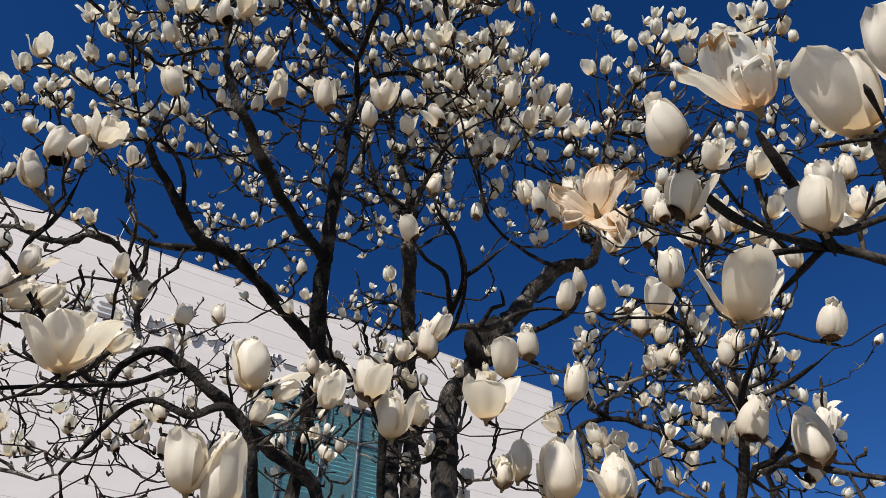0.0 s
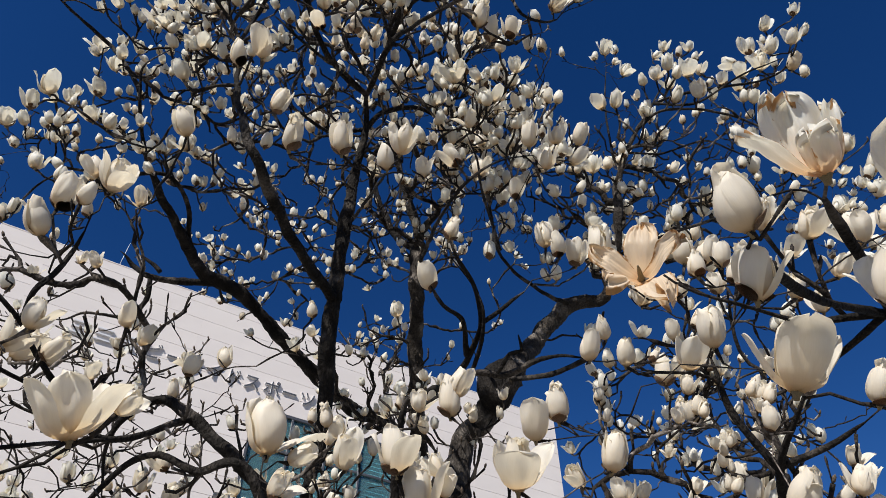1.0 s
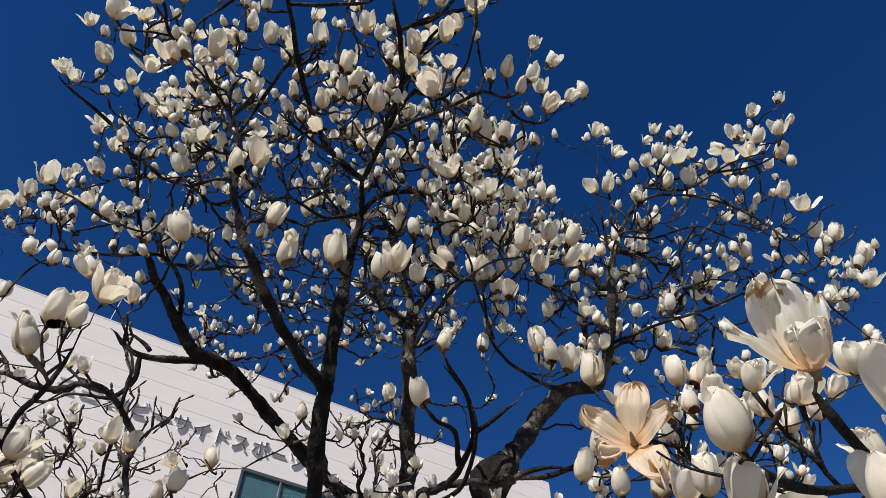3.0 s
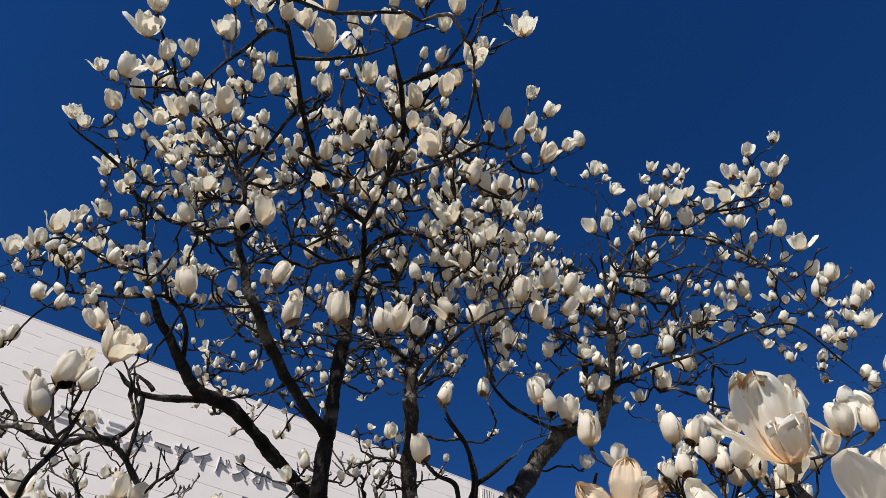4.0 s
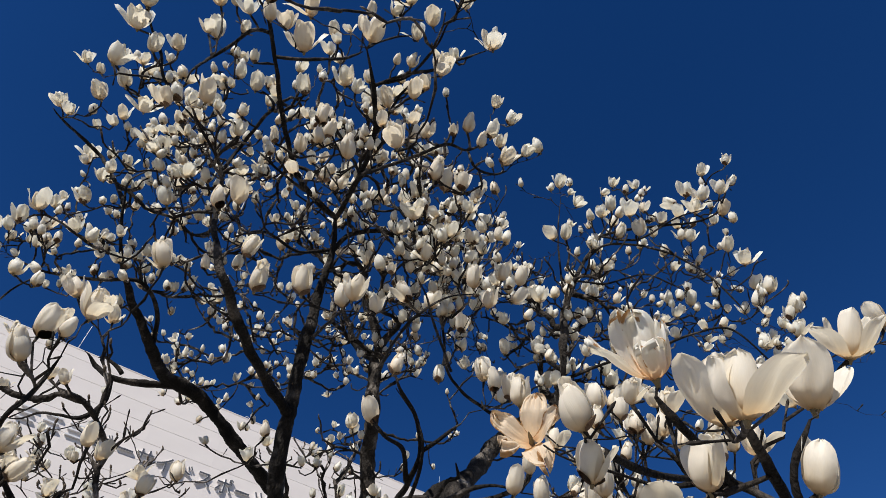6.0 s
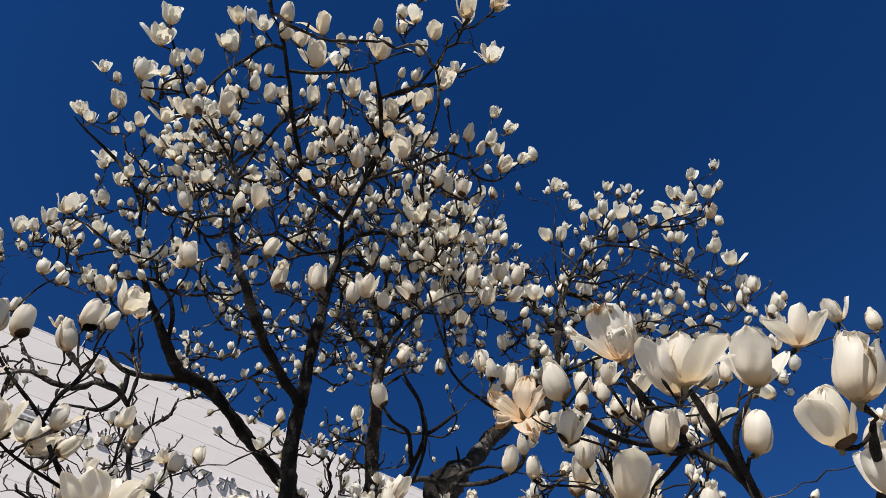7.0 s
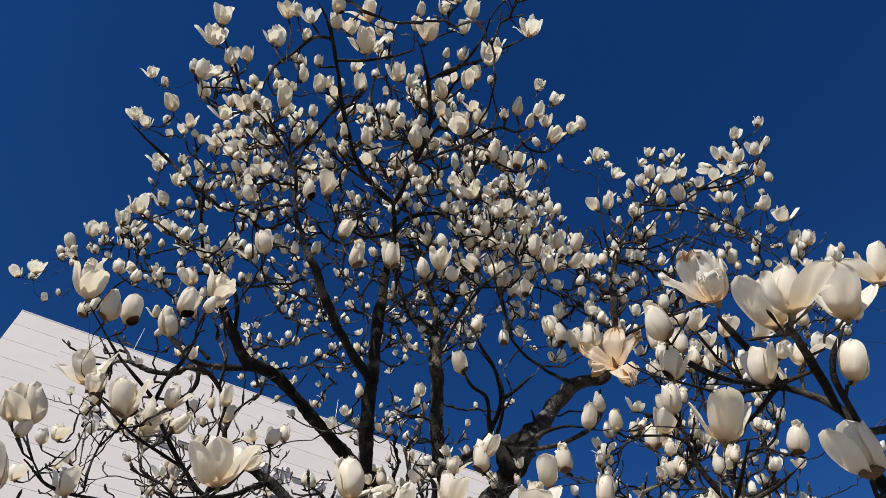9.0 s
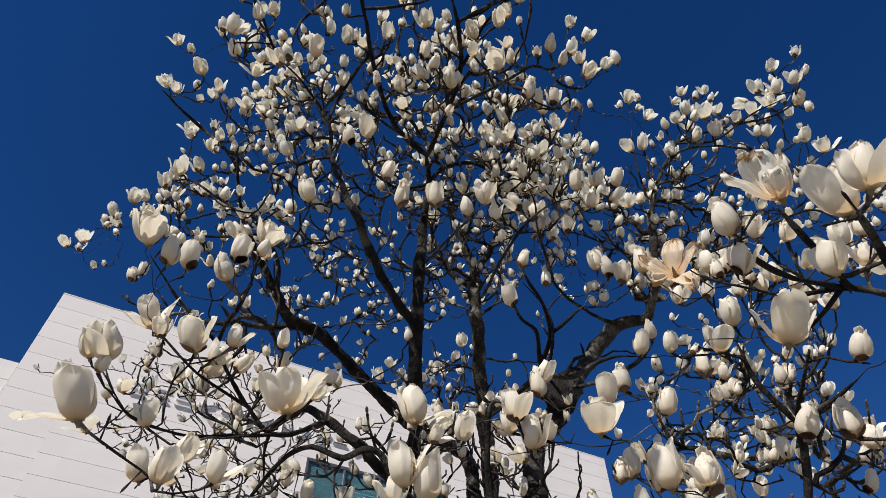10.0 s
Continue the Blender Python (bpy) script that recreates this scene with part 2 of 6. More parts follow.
part("window_sill", box_mesh("window_sill", (l - 0.05, -0.06, s - 0.05), (r + 0.05, 0.02, s - 0.002), FRAME, 0.008), window)
bays = 4
for i in range(bays):
    a, c = l + 0.08 + (r - l - 0.16) * i / bays, l + 0.08 + (r - l - 0.16) * (i + 1) / bays
    if i:
        part("mullion", box_mesh("mullion", (a - 0.035, 0.01, s + 0.08), (a + 0.035, 0.15, h - 0.10), FRAME, 0.006), window)
    for k, (z0, z1) in enumerate(((s + 0.08, h - 1.25), (h - 1.17, h - 0.10))):
        pane = part("pane", box_mesh("pane", (a + 0.036, 0.07, z0), (c - 0.036, 0.082, z1), GLASS), window)
        pane.visible_shadow = False
    part("transom", box_mesh("transom", (a + 0.036, 0.02, h - 1.249), (c - 0.036, 0.14, h - 1.171), FRAME, 0.006), window)
bm = bmesh.new()
for lo, hi in (((l, 0.36, s), (r, 3.0, s + 0.05)), ((l, 0.36, h - 0.05), (r, 3.0, h)), ((l, 2.95, s), (r, 3.0, h)),
               ((l, 0.36, s), (l + 0.05, 2.95, h)), ((r - 0.05, 0.36, s), (r, 2.95, h))):
    add_box(bm, lo, hi)
part("room", mesh_of("room", bm, ROOM, False), window)
slat = box_mesh("slat", (0, -0.05, -0.004), ((r - l - 0.2) / bays - 0.08, 0.05, 0.004), BLIND)
for i in range(bays):
    for k in range(22):
        if i in (1, 2, 3) and k * 0.14 < (1.4, 2.9, 2.2, 2.9)[i]:
            part("slat", slat, window, pose(l + 0.14 + (r - l - 0.16) * i / bays, 0.26, h - 0.2 - 0.14 * k, 38, 0, 0))

# thin rods on the roof edge, and a small rail
for u in (3.3, 10.4, 17.0):
    rod = tagged(new("roof_rod"), "thin upright metal lightning rod on the roof edge", "rod", "rods on the roof edge")
    rod.matrix_basis = building.matrix_basis @ pose(u, 0.2, ROOF + 0.05)
    bm = bmesh.new()
    bmesh.ops.create_cone(bm, segments=8, radius1=0.014, radius2=0.006, depth=1.1, cap_ends=True, matrix=pose(0, 0, 0.56))
    part("mast", mesh_of("mast", bm, LETTER), rod)
    part("foot", box_mesh("foot", (-0.05, -0.05, 0.001), (0.05, 0.05, 0.03), LETTER, 0.006), rod)

# small vent grilles high on the facade
for u in (17.45,):
    vent = tagged(new("vent_grille"), "small slatted metal vent high on the pale facade", "vent")
    vent.matrix_basis = building.matrix_basis @ pose(u, -0.005, ROOF - 0.30)
    part("backing", box_mesh("backing", (-0.24, -0.012, -0.19), (0.24, 0.0, 0.19), JOINT), vent)
    bm = bmesh.new()
    for lo, hi in (((-0.27, -0.03, 0.19), (0.27, 0, 0.22)), ((-0.27, -0.03, -0.22), (0.27, 0, -0.19)), ((-0.27, -0.03, -0.19), (-0.24, 0, 0.19)), ((0.24, -0.03, -0.19), (0.27, 0, 0.19))):
        add_box(bm, lo, hi)
    part("frame", mesh_of("frame", bm, PANEL, False), vent)
    blade = box_mesh("slat", (-0.028, -0.028, -0.188), (0.028, -0.014, 0.188), PANEL)
    for k in range(4):
        part("slat", blade, vent, pose(-0.18 + 0.12 * k, 0, 0))

# ---- magnolia ----
BASE = Vector((-0.18, 2.62, 0.0))
tree = tagged(new("magnolia_tree"), "multi-stemmed leafless magnolia in full cream-white bloom", "tree")
tree.location = BASE
rng = random.Random(11)
nodes_at, nodes_way, nodes_parent, nodes_radius, nodes_limb = [], [], [], [], []
limb_axes, blossoms = [], []


def smooth_path(points, step):
    """A Catmull-Rom line through points (x, y, z, radius), sampled about every step metres."""
    p = [np.array(q, float) for q in points]
    p = [2 * p[0] - p[1]] + p + [2 * p[-1] - p[-2]]
    out = []
    for a, b, c, d in zip(p, p[1:], p[2:], p[3:]):
        n = max(2, int(np.linalg.norm(c[:3] - b[:3]) / step))
        for i in range(n):
            s = i / n
            out.append(0.5 * (2 * b + (c - a) * s + (2 * a - 5 * b + 4 * c - d) * s * s + (3 * b - a - 3 * c + d) * s ** 3))
    out.append(p[-2])
    return np.array(out)


def tube(bm, path, sides, knots=0.0, seed=0.0):
    """A round skin along a path of (x, y, z, radius), with swellings of the bark."""
    ring = None
    side = None
    for i, q in enumerate(path):
        way = Vector(path[min(i + 1, len(path) - 1)][:3]) - Vector(path[max(i - 1, 0)][:3])
        if way.length < 1e-6:
            continue
        way.normalize()
        side = way.orthogonal() if side is None else side - way * side.dot(way)
        side.normalize()
        up = way.cross(side)
        new_ring = []
        for k in range(sides):
            a = 2 * math.pi * k / sides
            out = side * math.cos(a) + up * math.sin(a)
            r = q[3]
            if knots:
                spot = Vector(q[:3]) * 9 + out * 0.7 + Vector((seed, 0, 0))
                r *= 1 + knots * noise.noise(spot) + knots * 0.5 * noise.noise(spot * 4.1) + knots * 0.35 * noise.noise(spot * 11.0)
            new_ring.append(bm.verts.new(Vector(q[:3]) + out * r - BASE))
        if ring:
            for k in range(sides):
                bm.faces.new((ring[k], ring[(k + 1) % sides], new_ring[(k + 1) % sides], new_ring[k]))
        else:
            bm.faces.new(new_ring[::-1])
        ring = new_ring
    bm.faces.new(ring)


def branch(name, *points):
    """A limb along its axis points, base first."""
    path = smooth_path(points, 0.018)
    for i, q in enumerate(path):   # the small bends of the wood
        if 0 < i < len(path) - 1:
            w = min(0.6 * q[3], 0.011)
            q[:3] += [w * v for v in noise.noise_vector(Vector(q[:3]) * 8)]
    for i in range(len(path)):   # they run out thin
        path[i][3] *= min(1.0, 0.45 + 0.55 * (len(path) - 1 - i) / (0.15 * len(path)))
    limb_axes.append((name, path))
    first = len(nodes_at)
    for i, q in enumerate(path):
        nodes_at.append(q[:3].copy())
        d = path[min(i + 1, len(path) - 1)][:3] - path[max(i - 1, 0)][:3]
        nodes_way.append(d / (np.linalg.norm(d) + 1e-9))
        nodes_parent.append(first + i - 1 if i else -1)
        nodes_radius.append(q[3])
        nodes_limb.append(True)


def spray(*rows):
    for x, y, z, length, kind in rows:
        blossoms.append((np.array((x, y, z)), length, kind, None))


def bloom(place, length, kind, axis):
    blossoms.append((np.array(place), length, kind, np.array(Vector(axis).normalized())))


def fill(count, centre, radii, smallest, largest, bare):
    """Further blossoms and bare shoots, spread through a part of the crown."""
    spots, tries = [], 0
    while len(spots) < count and tries < count * 30:
        tries += 1
        v = Vector([rng.gauss(0, 1) for _ in range(3)]).normalized() * rng.random() ** 0.4
        q = np.array([c + r * s for c, r, s in zip(centre, radii, v)])
        if all(np.linalg.norm(q - o) > 0.07 for o in spots):
            spots.append(q)
            kind = -1 if rng.random() < bare else rng.choices((0, 1, 2), (0.45, 0.40, 0.15))[0]
            blossoms.append((q, rng.uniform(smallest, largest), kind, None))
            for _ in range(rng.choice((0, 1, 1, 2, 3)) if kind >= 0 else 0):   # a second and third on the same shoot
                near = q + np.array([rng.gauss(0, 1) for _ in range(3)]) * 0.04 + (0, 0, rng.uniform(-0.05, 0.05))
                blossoms.append((near, rng.uniform(smallest, largest), rng.choice((0, 0, 1)), None))


# limbs: axis points with radii, base first
branch("trunk", (-0.180, 2.620, 0.000, 0.1300), (-0.200, 2.600, 0.500, 0.1050), (-0.220, 2.620, 1.100, 0.0800), (-0.200, 2.700, 1.600, 0.0680), (-0.192, 3.562, 3.389, 0.0502), (-0.211, 3.321, 3.735, 0.0471), (-0.220, 3.087, 4.074, 0.0441), (-0.220, 2.876, 4.419, 0.0418), (-0.224, 2.836, 4.628, 0.0380), (-0.212, 2.781, 4.705, 0.0319), (-0.332, 2.547, 5.073, 0.0258), (-0.386, 2.412, 5.364, 0.0181), (-0.445, 2.298, 5.578, 0.0129))
branch("limb", (-0.200, 2.600, 0.500, 0.0700), (-0.350, 2.500, 1.300, 0.0600), (-0.500, 2.350, 2.200, 0.0480), (-0.619, 2.571, 2.738, 0.0281), (-0.534, 2.249, 3.149, 0.0304), (-0.524, 2.132, 3.279, 0.0319), (-0.511, 2.008, 3.521, 0.0304), (-0.506, 1.943, 3.884, 0.0289), (-0.478, 1.880, 4.206, 0.0266), (-0.444, 1.805, 4.472, 0.0251), (-0.455, 1.731, 4.670, 0.0228))
branch("limb", (-0.512, 1.989, 3.511, 0.0228), (-0.599, 1.813, 3.534, 0.0213), (-0.669, 1.467, 3.532, 0.0198), (-0.709, 1.292, 3.567, 0.0190), (-0.786, 1.248, 3.743, 0.0129), (-0.858, 1.265, 3.983, 0.0106), (-0.902, 1.234, 4.258, 0.0091), (-1.006, 1.082, 4.375, 0.0084), (-1.091, 0.934, 4.364, 0.0052))
branch("limb", (-0.220, 2.620, 1.100, 0.0640), (-0.300, 2.750, 1.900, 0.0560), (-0.331, 3.701, 3.734, 0.0456), (-0.672, 3.650, 3.983, 0.0426), (-0.874, 3.500, 4.117, 0.0418), (-1.136, 3.231, 4.290, 0.0403), (-1.302, 3.038, 4.396, 0.0380), (-1.417, 2.901, 4.411, 0.0380), (-1.512, 2.802, 4.406, 0.0350), (-1.524, 2.542, 4.368, 0.0304), (-1.568, 2.236, 4.385, 0.0228), (-1.615, 1.923, 4.498, 0.0142), (-1.620, 1.705, 4.664, 0.0116), (-1.605, 1.623, 4.789, 0.0090), (-1.488, 1.585, 4.879, 0.0058))
branch("limb", (-1.417, 2.901, 4.411, 0.0243), (-1.631, 2.842, 4.372, 0.0228), (-1.789, 2.748, 4.323, 0.0181), (-1.907, 2.745, 4.394, 0.0155), (-1.961, 2.695, 4.438, 0.0103), (-1.995, 2.670, 4.461, 0.0032))
branch("limb", (-1.789, 2.748, 4.323, 0.0142), (-1.785, 2.788, 4.155, 0.0152), (-1.849, 2.768, 4.040, 0.0114), (-1.947, 2.722, 4.015, 0.0084), (-2.026, 2.678, 3.988, 0.0068), (-2.148, 2.707, 3.963, 0.0038), (-2.285, 2.693, 3.977, 0.0023))
branch("limb", (-1.706, 2.682, 4.299, 0.0137), (-1.773, 2.649, 4.350, 0.0103), (-1.838, 2.645, 4.392, 0.0078), (-1.883, 2.659, 4.395, 0.0032))
branch("limb", (-1.524, 2.542, 4.368, 0.0142), (-1.481, 2.305, 4.457, 0.0129), (-1.539, 2.111, 4.480, 0.0116), (-1.710, 2.047, 4.406, 0.0090), (-1.958, 1.961, 4.349, 0.0065), (-2.167, 1.895, 4.402, 0.0039))
branch("limb", (-0.455, 1.731, 4.670, 0.0155), (-0.590, 1.488, 4.563, 0.0142), (-0.645, 1.265, 4.545, 0.0123), (-0.664, 1.045, 4.524, 0.0110), (-0.658, 0.723, 4.455, 0.0090), (-0.675, 0.558, 4.455, 0.0065), (-0.656, 0.396, 4.196, 0.0038))
branch("limb", (-0.455, 1.731, 4.670, 0.0155), (-0.297, 1.360, 4.530, 0.0129), (-0.213, 1.060, 4.381, 0.0116), (-0.211, 0.806, 4.322, 0.0097), (-0.239, 0.640, 4.324, 0.0071))
branch("limb", (-0.213, 1.060, 4.381, 0.0090), (-0.138, 0.910, 4.305, 0.0078), (-0.080, 0.812, 4.315, 0.0058), (0.046, 0.726, 4.379, 0.0045))
branch("limb", (-0.206, 0.796, 4.329, 0.0071), (-0.058, 0.756, 4.358, 0.0058), (0.056, 0.642, 4.443, 0.0052), (0.104, 0.574, 4.557, 0.0039), (0.214, 0.502, 4.673, 0.0026))
branch("limb", (-0.452, 1.816, 4.462, 0.0142), (-0.362, 1.796, 4.612, 0.0129), (-0.180, 1.839, 4.705, 0.0116), (-0.011, 1.906, 4.645, 0.0090), (0.173, 1.972, 4.584, 0.0065))
branch("limb", (-0.455, 1.731, 4.670, 0.0116), (-0.546, 1.538, 4.574, 0.0097), (-0.639, 1.436, 4.532, 0.0078), (-0.778, 1.192, 4.414, 0.0052))
branch("limb", (-0.211, 2.855, 4.674, 0.0304), (-0.351, 2.859, 4.773, 0.0243), (-0.496, 2.791, 5.078, 0.0155), (-0.561, 2.703, 5.398, 0.0103))
branch("limb", (-0.212, 2.781, 4.705, 0.0228), (-0.062, 2.602, 4.838, 0.0155), (0.043, 2.366, 5.016, 0.0116), (0.185, 2.129, 5.195, 0.0078))
branch("limb", (-0.200, 2.600, 0.500, 0.0900), (-0.050, 2.350, 1.200, 0.0640), (0.000, 2.200, 2.000, 0.0560), (0.016, 2.426, 2.987, 0.0486), (0.118, 2.321, 3.145, 0.0486), (0.208, 2.308, 3.316, 0.0517), (0.359, 2.492, 3.591, 0.0426), (0.486, 2.556, 3.800, 0.0426), (0.620, 2.548, 3.939, 0.0395), (0.784, 2.473, 3.937, 0.0258), (0.817, 2.200, 4.000, 0.0198), (0.833, 2.113, 4.192, 0.0228), (0.920, 2.139, 4.548, 0.0174), (1.041, 2.064, 4.791, 0.0155), (1.180, 2.003, 5.024, 0.0116), (1.271, 1.918, 5.150, 0.0065))
branch("limb", (0.818, 2.223, 3.983, 0.0091), (0.997, 2.074, 3.968, 0.0082), (1.246, 2.002, 4.019, 0.0073), (1.466, 1.927, 4.073, 0.0059), (1.605, 1.834, 4.016, 0.0050), (1.760, 1.883, 3.850, 0.0041), (1.862, 1.915, 3.699, 0.0028))
branch("limb", (1.057, 2.037, 4.812, 0.0090), (1.190, 1.924, 4.833, 0.0078), (1.479, 1.883, 4.734, 0.0065), (1.639, 1.854, 4.503, 0.0052), (1.713, 1.839, 4.262, 0.0046), (1.757, 1.859, 4.120, 0.0030))
branch("limb", (1.180, 2.003, 5.024, 0.0078), (1.355, 1.894, 4.853, 0.0065), (1.540, 1.728, 4.852, 0.0052), (1.612, 1.508, 4.641, 0.0039))
branch("limb", (0.920, 2.139, 4.548, 0.0084), (0.913, 2.126, 4.809, 0.0065), (0.974, 2.141, 5.299, 0.0045), (1.051, 2.106, 5.702, 0.0026))
branch("limb", (0.620, 2.548, 3.939, 0.0120), (0.467, 2.358, 3.841, 0.0099), (0.276, 2.124, 3.783, 0.0076), (0.188, 1.973, 3.784, 0.0066), (0.169, 1.930, 3.955, 0.0060), (0.140, 1.904, 4.245, 0.0049))
branch("limb", (0.201, 2.245, 3.278, 0.0122), (0.336, 1.972, 3.117, 0.0098), (0.452, 1.748, 3.047, 0.0085), (0.437, 1.482, 3.014, 0.0073))
branch("limb", (-0.200, 2.300, 1.900, 0.0211), (-0.197, 1.857, 2.824, 0.0100), (-0.089, 1.741, 2.859, 0.0085), (0.029, 1.613, 2.877, 0.0075), (0.068, 1.447, 2.956, 0.0060), (0.038, 1.390, 3.033, 0.0045), (-0.029, 1.338, 3.107, 0.0035))
branch("limb", (-0.350, 2.500, 1.300, 0.0480), (-0.500, 2.100, 1.800, 0.0360), (-0.405, 2.017, 2.453, 0.0202), (-0.534, 1.842, 2.569, 0.0191), (-0.636, 1.647, 2.617, 0.0180), (-0.768, 1.603, 2.723, 0.0169), (-0.861, 1.583, 2.774, 0.0152), (-0.946, 1.574, 2.709, 0.0124), (-0.990, 1.615, 2.636, 0.0101), (-0.997, 1.682, 2.564, 0.0079))
branch("limb", (-0.500, 2.100, 1.800, 0.0240), (-0.527, 1.578, 2.486, 0.0124), (-0.694, 1.536, 2.531, 0.0107), (-0.807, 1.526, 2.571, 0.0096), (-0.919, 1.585, 2.551, 0.0084), (-1.037, 1.644, 2.413, 0.0101))
branch("limb", (-0.768, 1.603, 2.723, 0.0097), (-0.888, 1.440, 2.566, 0.0081), (-0.967, 1.348, 2.613, 0.0073), (-1.012, 1.211, 2.662, 0.0065), (-1.017, 1.118, 2.688, 0.0057), (-1.111, 0.982, 2.759, 0.0045), (-1.177, 0.852, 2.827, 0.0032))
branch("limb", (-0.967, 1.348, 2.613, 0.0053), (-1.057, 1.136, 2.591, 0.0045), (-1.111, 1.026, 2.616, 0.0037), (-1.143, 0.924, 2.636, 0.0028))
branch("limb", (-0.888, 1.440, 2.566, 0.0060), (-0.970, 1.330, 2.497, 0.0053), (-1.032, 1.147, 2.386, 0.0045), (-1.031, 0.898, 2.269, 0.0037), (-1.034, 0.763, 2.254, 0.0028))
branch("limb", (0.000, 2.200, 1.600, 0.0400), (0.400, 1.600, 1.600, 0.0240), (0.681, 1.438, 2.271, 0.0122), (0.663, 1.260, 2.403, 0.0106), (0.665, 1.140, 2.445, 0.0091), (0.664, 1.042, 2.477, 0.0068))
branch("limb", (0.663, 1.260, 2.403, 0.0091), (0.591, 1.226, 2.500, 0.0076), (0.557, 1.177, 2.626, 0.0061))
branch("limb", (0.665, 1.256, 2.408, 0.0068), (0.748, 1.200, 2.425, 0.0061), (0.804, 1.140, 2.445, 0.0046))
branch("limb", (0.100, 2.300, 1.000, 0.0500), (0.700, 1.300, 1.150, 0.0240), (0.820, 0.750, 1.600, 0.0160), (0.612, 0.594, 2.073, 0.0100), (0.630, 0.594, 2.161, 0.0096), (0.640, 0.625, 2.249, 0.0092), (0.629, 0.667, 2.318, 0.0088), (0.588, 0.700, 2.369, 0.0084), (0.479, 0.703, 2.355, 0.0060), (0.389, 0.680, 2.361, 0.0048), (0.303, 0.647, 2.362, 0.0040), (0.249, 0.619, 2.370, 0.0034))
branch("limb", (0.601, 0.694, 2.361, 0.0080), (0.500, 0.584, 2.357, 0.0068), (0.398, 0.471, 2.356, 0.0068))
branch("limb", (0.588, 0.700, 2.369, 0.0064), (0.410, 0.583, 2.296, 0.0060), (0.264, 0.447, 2.250, 0.0060))
branch("limb", (0.640, 0.630, 2.258, 0.0080), (0.550, 0.507, 2.264, 0.0072), (0.466, 0.397, 2.273, 0.0072))
branch("limb", (0.626, 0.590, 2.176, 0.0064), (0.576, 0.503, 2.242, 0.0052), (0.622, 0.466, 2.320, 0.0040))
branch("limb", (0.624, 0.586, 2.167, 0.0080), (0.704, 0.577, 2.172, 0.0080), (0.787, 0.528, 2.145, 0.0072), (0.600, 0.237, 2.075, 0.0072))
branch("limb", (0.583, 0.692, 2.362, 0.0056), (0.564, 0.775, 2.363, 0.0048), (0.539, 0.832, 2.358, 0.0040))
# arms of the crown
branch("limb", (-1.627, 1.710, 4.675, 0.0123), (-1.747, 1.713, 4.874, 0.0116), (-2.052, 1.806, 5.335, 0.0115), (-2.131, 1.640, 5.302, 0.0097), (-2.082, 1.417, 5.086, 0.0077), (-2.131, 1.382, 5.132, 0.0064))
branch("limb", (-1.094, 0.934, 4.365, 0.0073), (-1.096, 0.797, 4.291, 0.0065), (-1.143, 0.754, 4.422, 0.0062), (-1.164, 0.664, 4.437, 0.0056), (-1.176, 0.575, 4.449, 0.0051), (-1.186, 0.525, 4.470, 0.0046))
branch("limb", (-1.094, 0.934, 4.365, 0.0061), (-1.159, 0.949, 4.313, 0.0056), (-1.371, 1.025, 4.591, 0.0057), (-1.481, 1.052, 4.707, 0.0055))
branch("limb", (-0.903, 1.233, 4.260, 0.0089), (-0.880, 1.228, 4.493, 0.0086), (-0.733, 1.033, 4.411, 0.0074), (-0.652, 0.931, 4.337, 0.0063), (-0.715, 0.946, 4.494, 0.0059), (-0.742, 0.925, 4.492, 0.0051))
branch("limb", (-0.674, 0.648, 4.467, 0.0083), (-0.774, 0.673, 4.572, 0.0079), (-0.882, 0.759, 4.631, 0.0074), (-1.010, 0.849, 4.672, 0.0068), (-0.959, 0.758, 4.280, 0.0053), (-0.964, 0.778, 4.190, 0.0045))
branch("limb", (-0.861, 0.676, 4.239, 0.0044), (-0.972, 0.738, 4.568, 0.0044), (-1.040, 0.765, 4.748, 0.0039))
branch("limb", (-0.665, 0.757, 4.485, 0.0086), (-0.538, 0.745, 4.437, 0.0075), (-0.460, 0.783, 4.563, 0.0069), (-0.381, 0.839, 4.747, 0.0064), (-0.268, 0.695, 4.446, 0.0048))
branch("limb", (-0.212, 0.800, 4.313, 0.0083), (-0.147, 0.773, 4.333, 0.0077), (-0.053, 0.729, 4.312, 0.0070), (0.041, 0.745, 4.407, 0.0066), (0.148, 0.775, 4.626, 0.0064), (0.235, 0.789, 4.759, 0.0060), (0.303, 0.790, 4.839, 0.0055))
branch("limb", (-0.240, 0.635, 4.313, 0.0057), (-0.192, 0.605, 4.310, 0.0049), (-0.118, 0.615, 4.429, 0.0043), (-0.053, 0.643, 4.546, 0.0037))
branch("limb", (-0.297, 1.356, 4.524, 0.0098), (-0.133, 1.066, 4.101, 0.0076), (0.003, 0.917, 3.944, 0.0065), (0.117, 0.939, 4.092, 0.0063), (0.204, 0.977, 4.121, 0.0058), (0.284, 0.988, 4.235, 0.0054), (0.328, 0.950, 4.334, 0.0049))
branch("limb", (0.217, 1.044, 4.243, 0.0061), (0.241, 1.021, 4.052, 0.0054), (0.320, 1.047, 4.048, 0.0050), (0.389, 1.085, 4.152, 0.0048))
branch("limb", (1.200, 2.046, 5.087, 0.0090), (1.316, 1.901, 4.967, 0.0081), (1.530, 1.881, 5.000, 0.0075), (1.747, 1.863, 5.036, 0.0070), (1.830, 1.760, 4.971, 0.0062), (1.849, 1.620, 4.966, 0.0055), (1.927, 1.583, 5.169, 0.0052))
branch("limb", (1.005, 2.132, 4.716, 0.0068), (1.154, 2.109, 4.672, 0.0062), (1.273, 2.054, 4.665, 0.0056), (1.395, 2.012, 4.662, 0.0051), (1.558, 2.090, 4.686, 0.0047), (1.687, 2.148, 4.693, 0.0042))
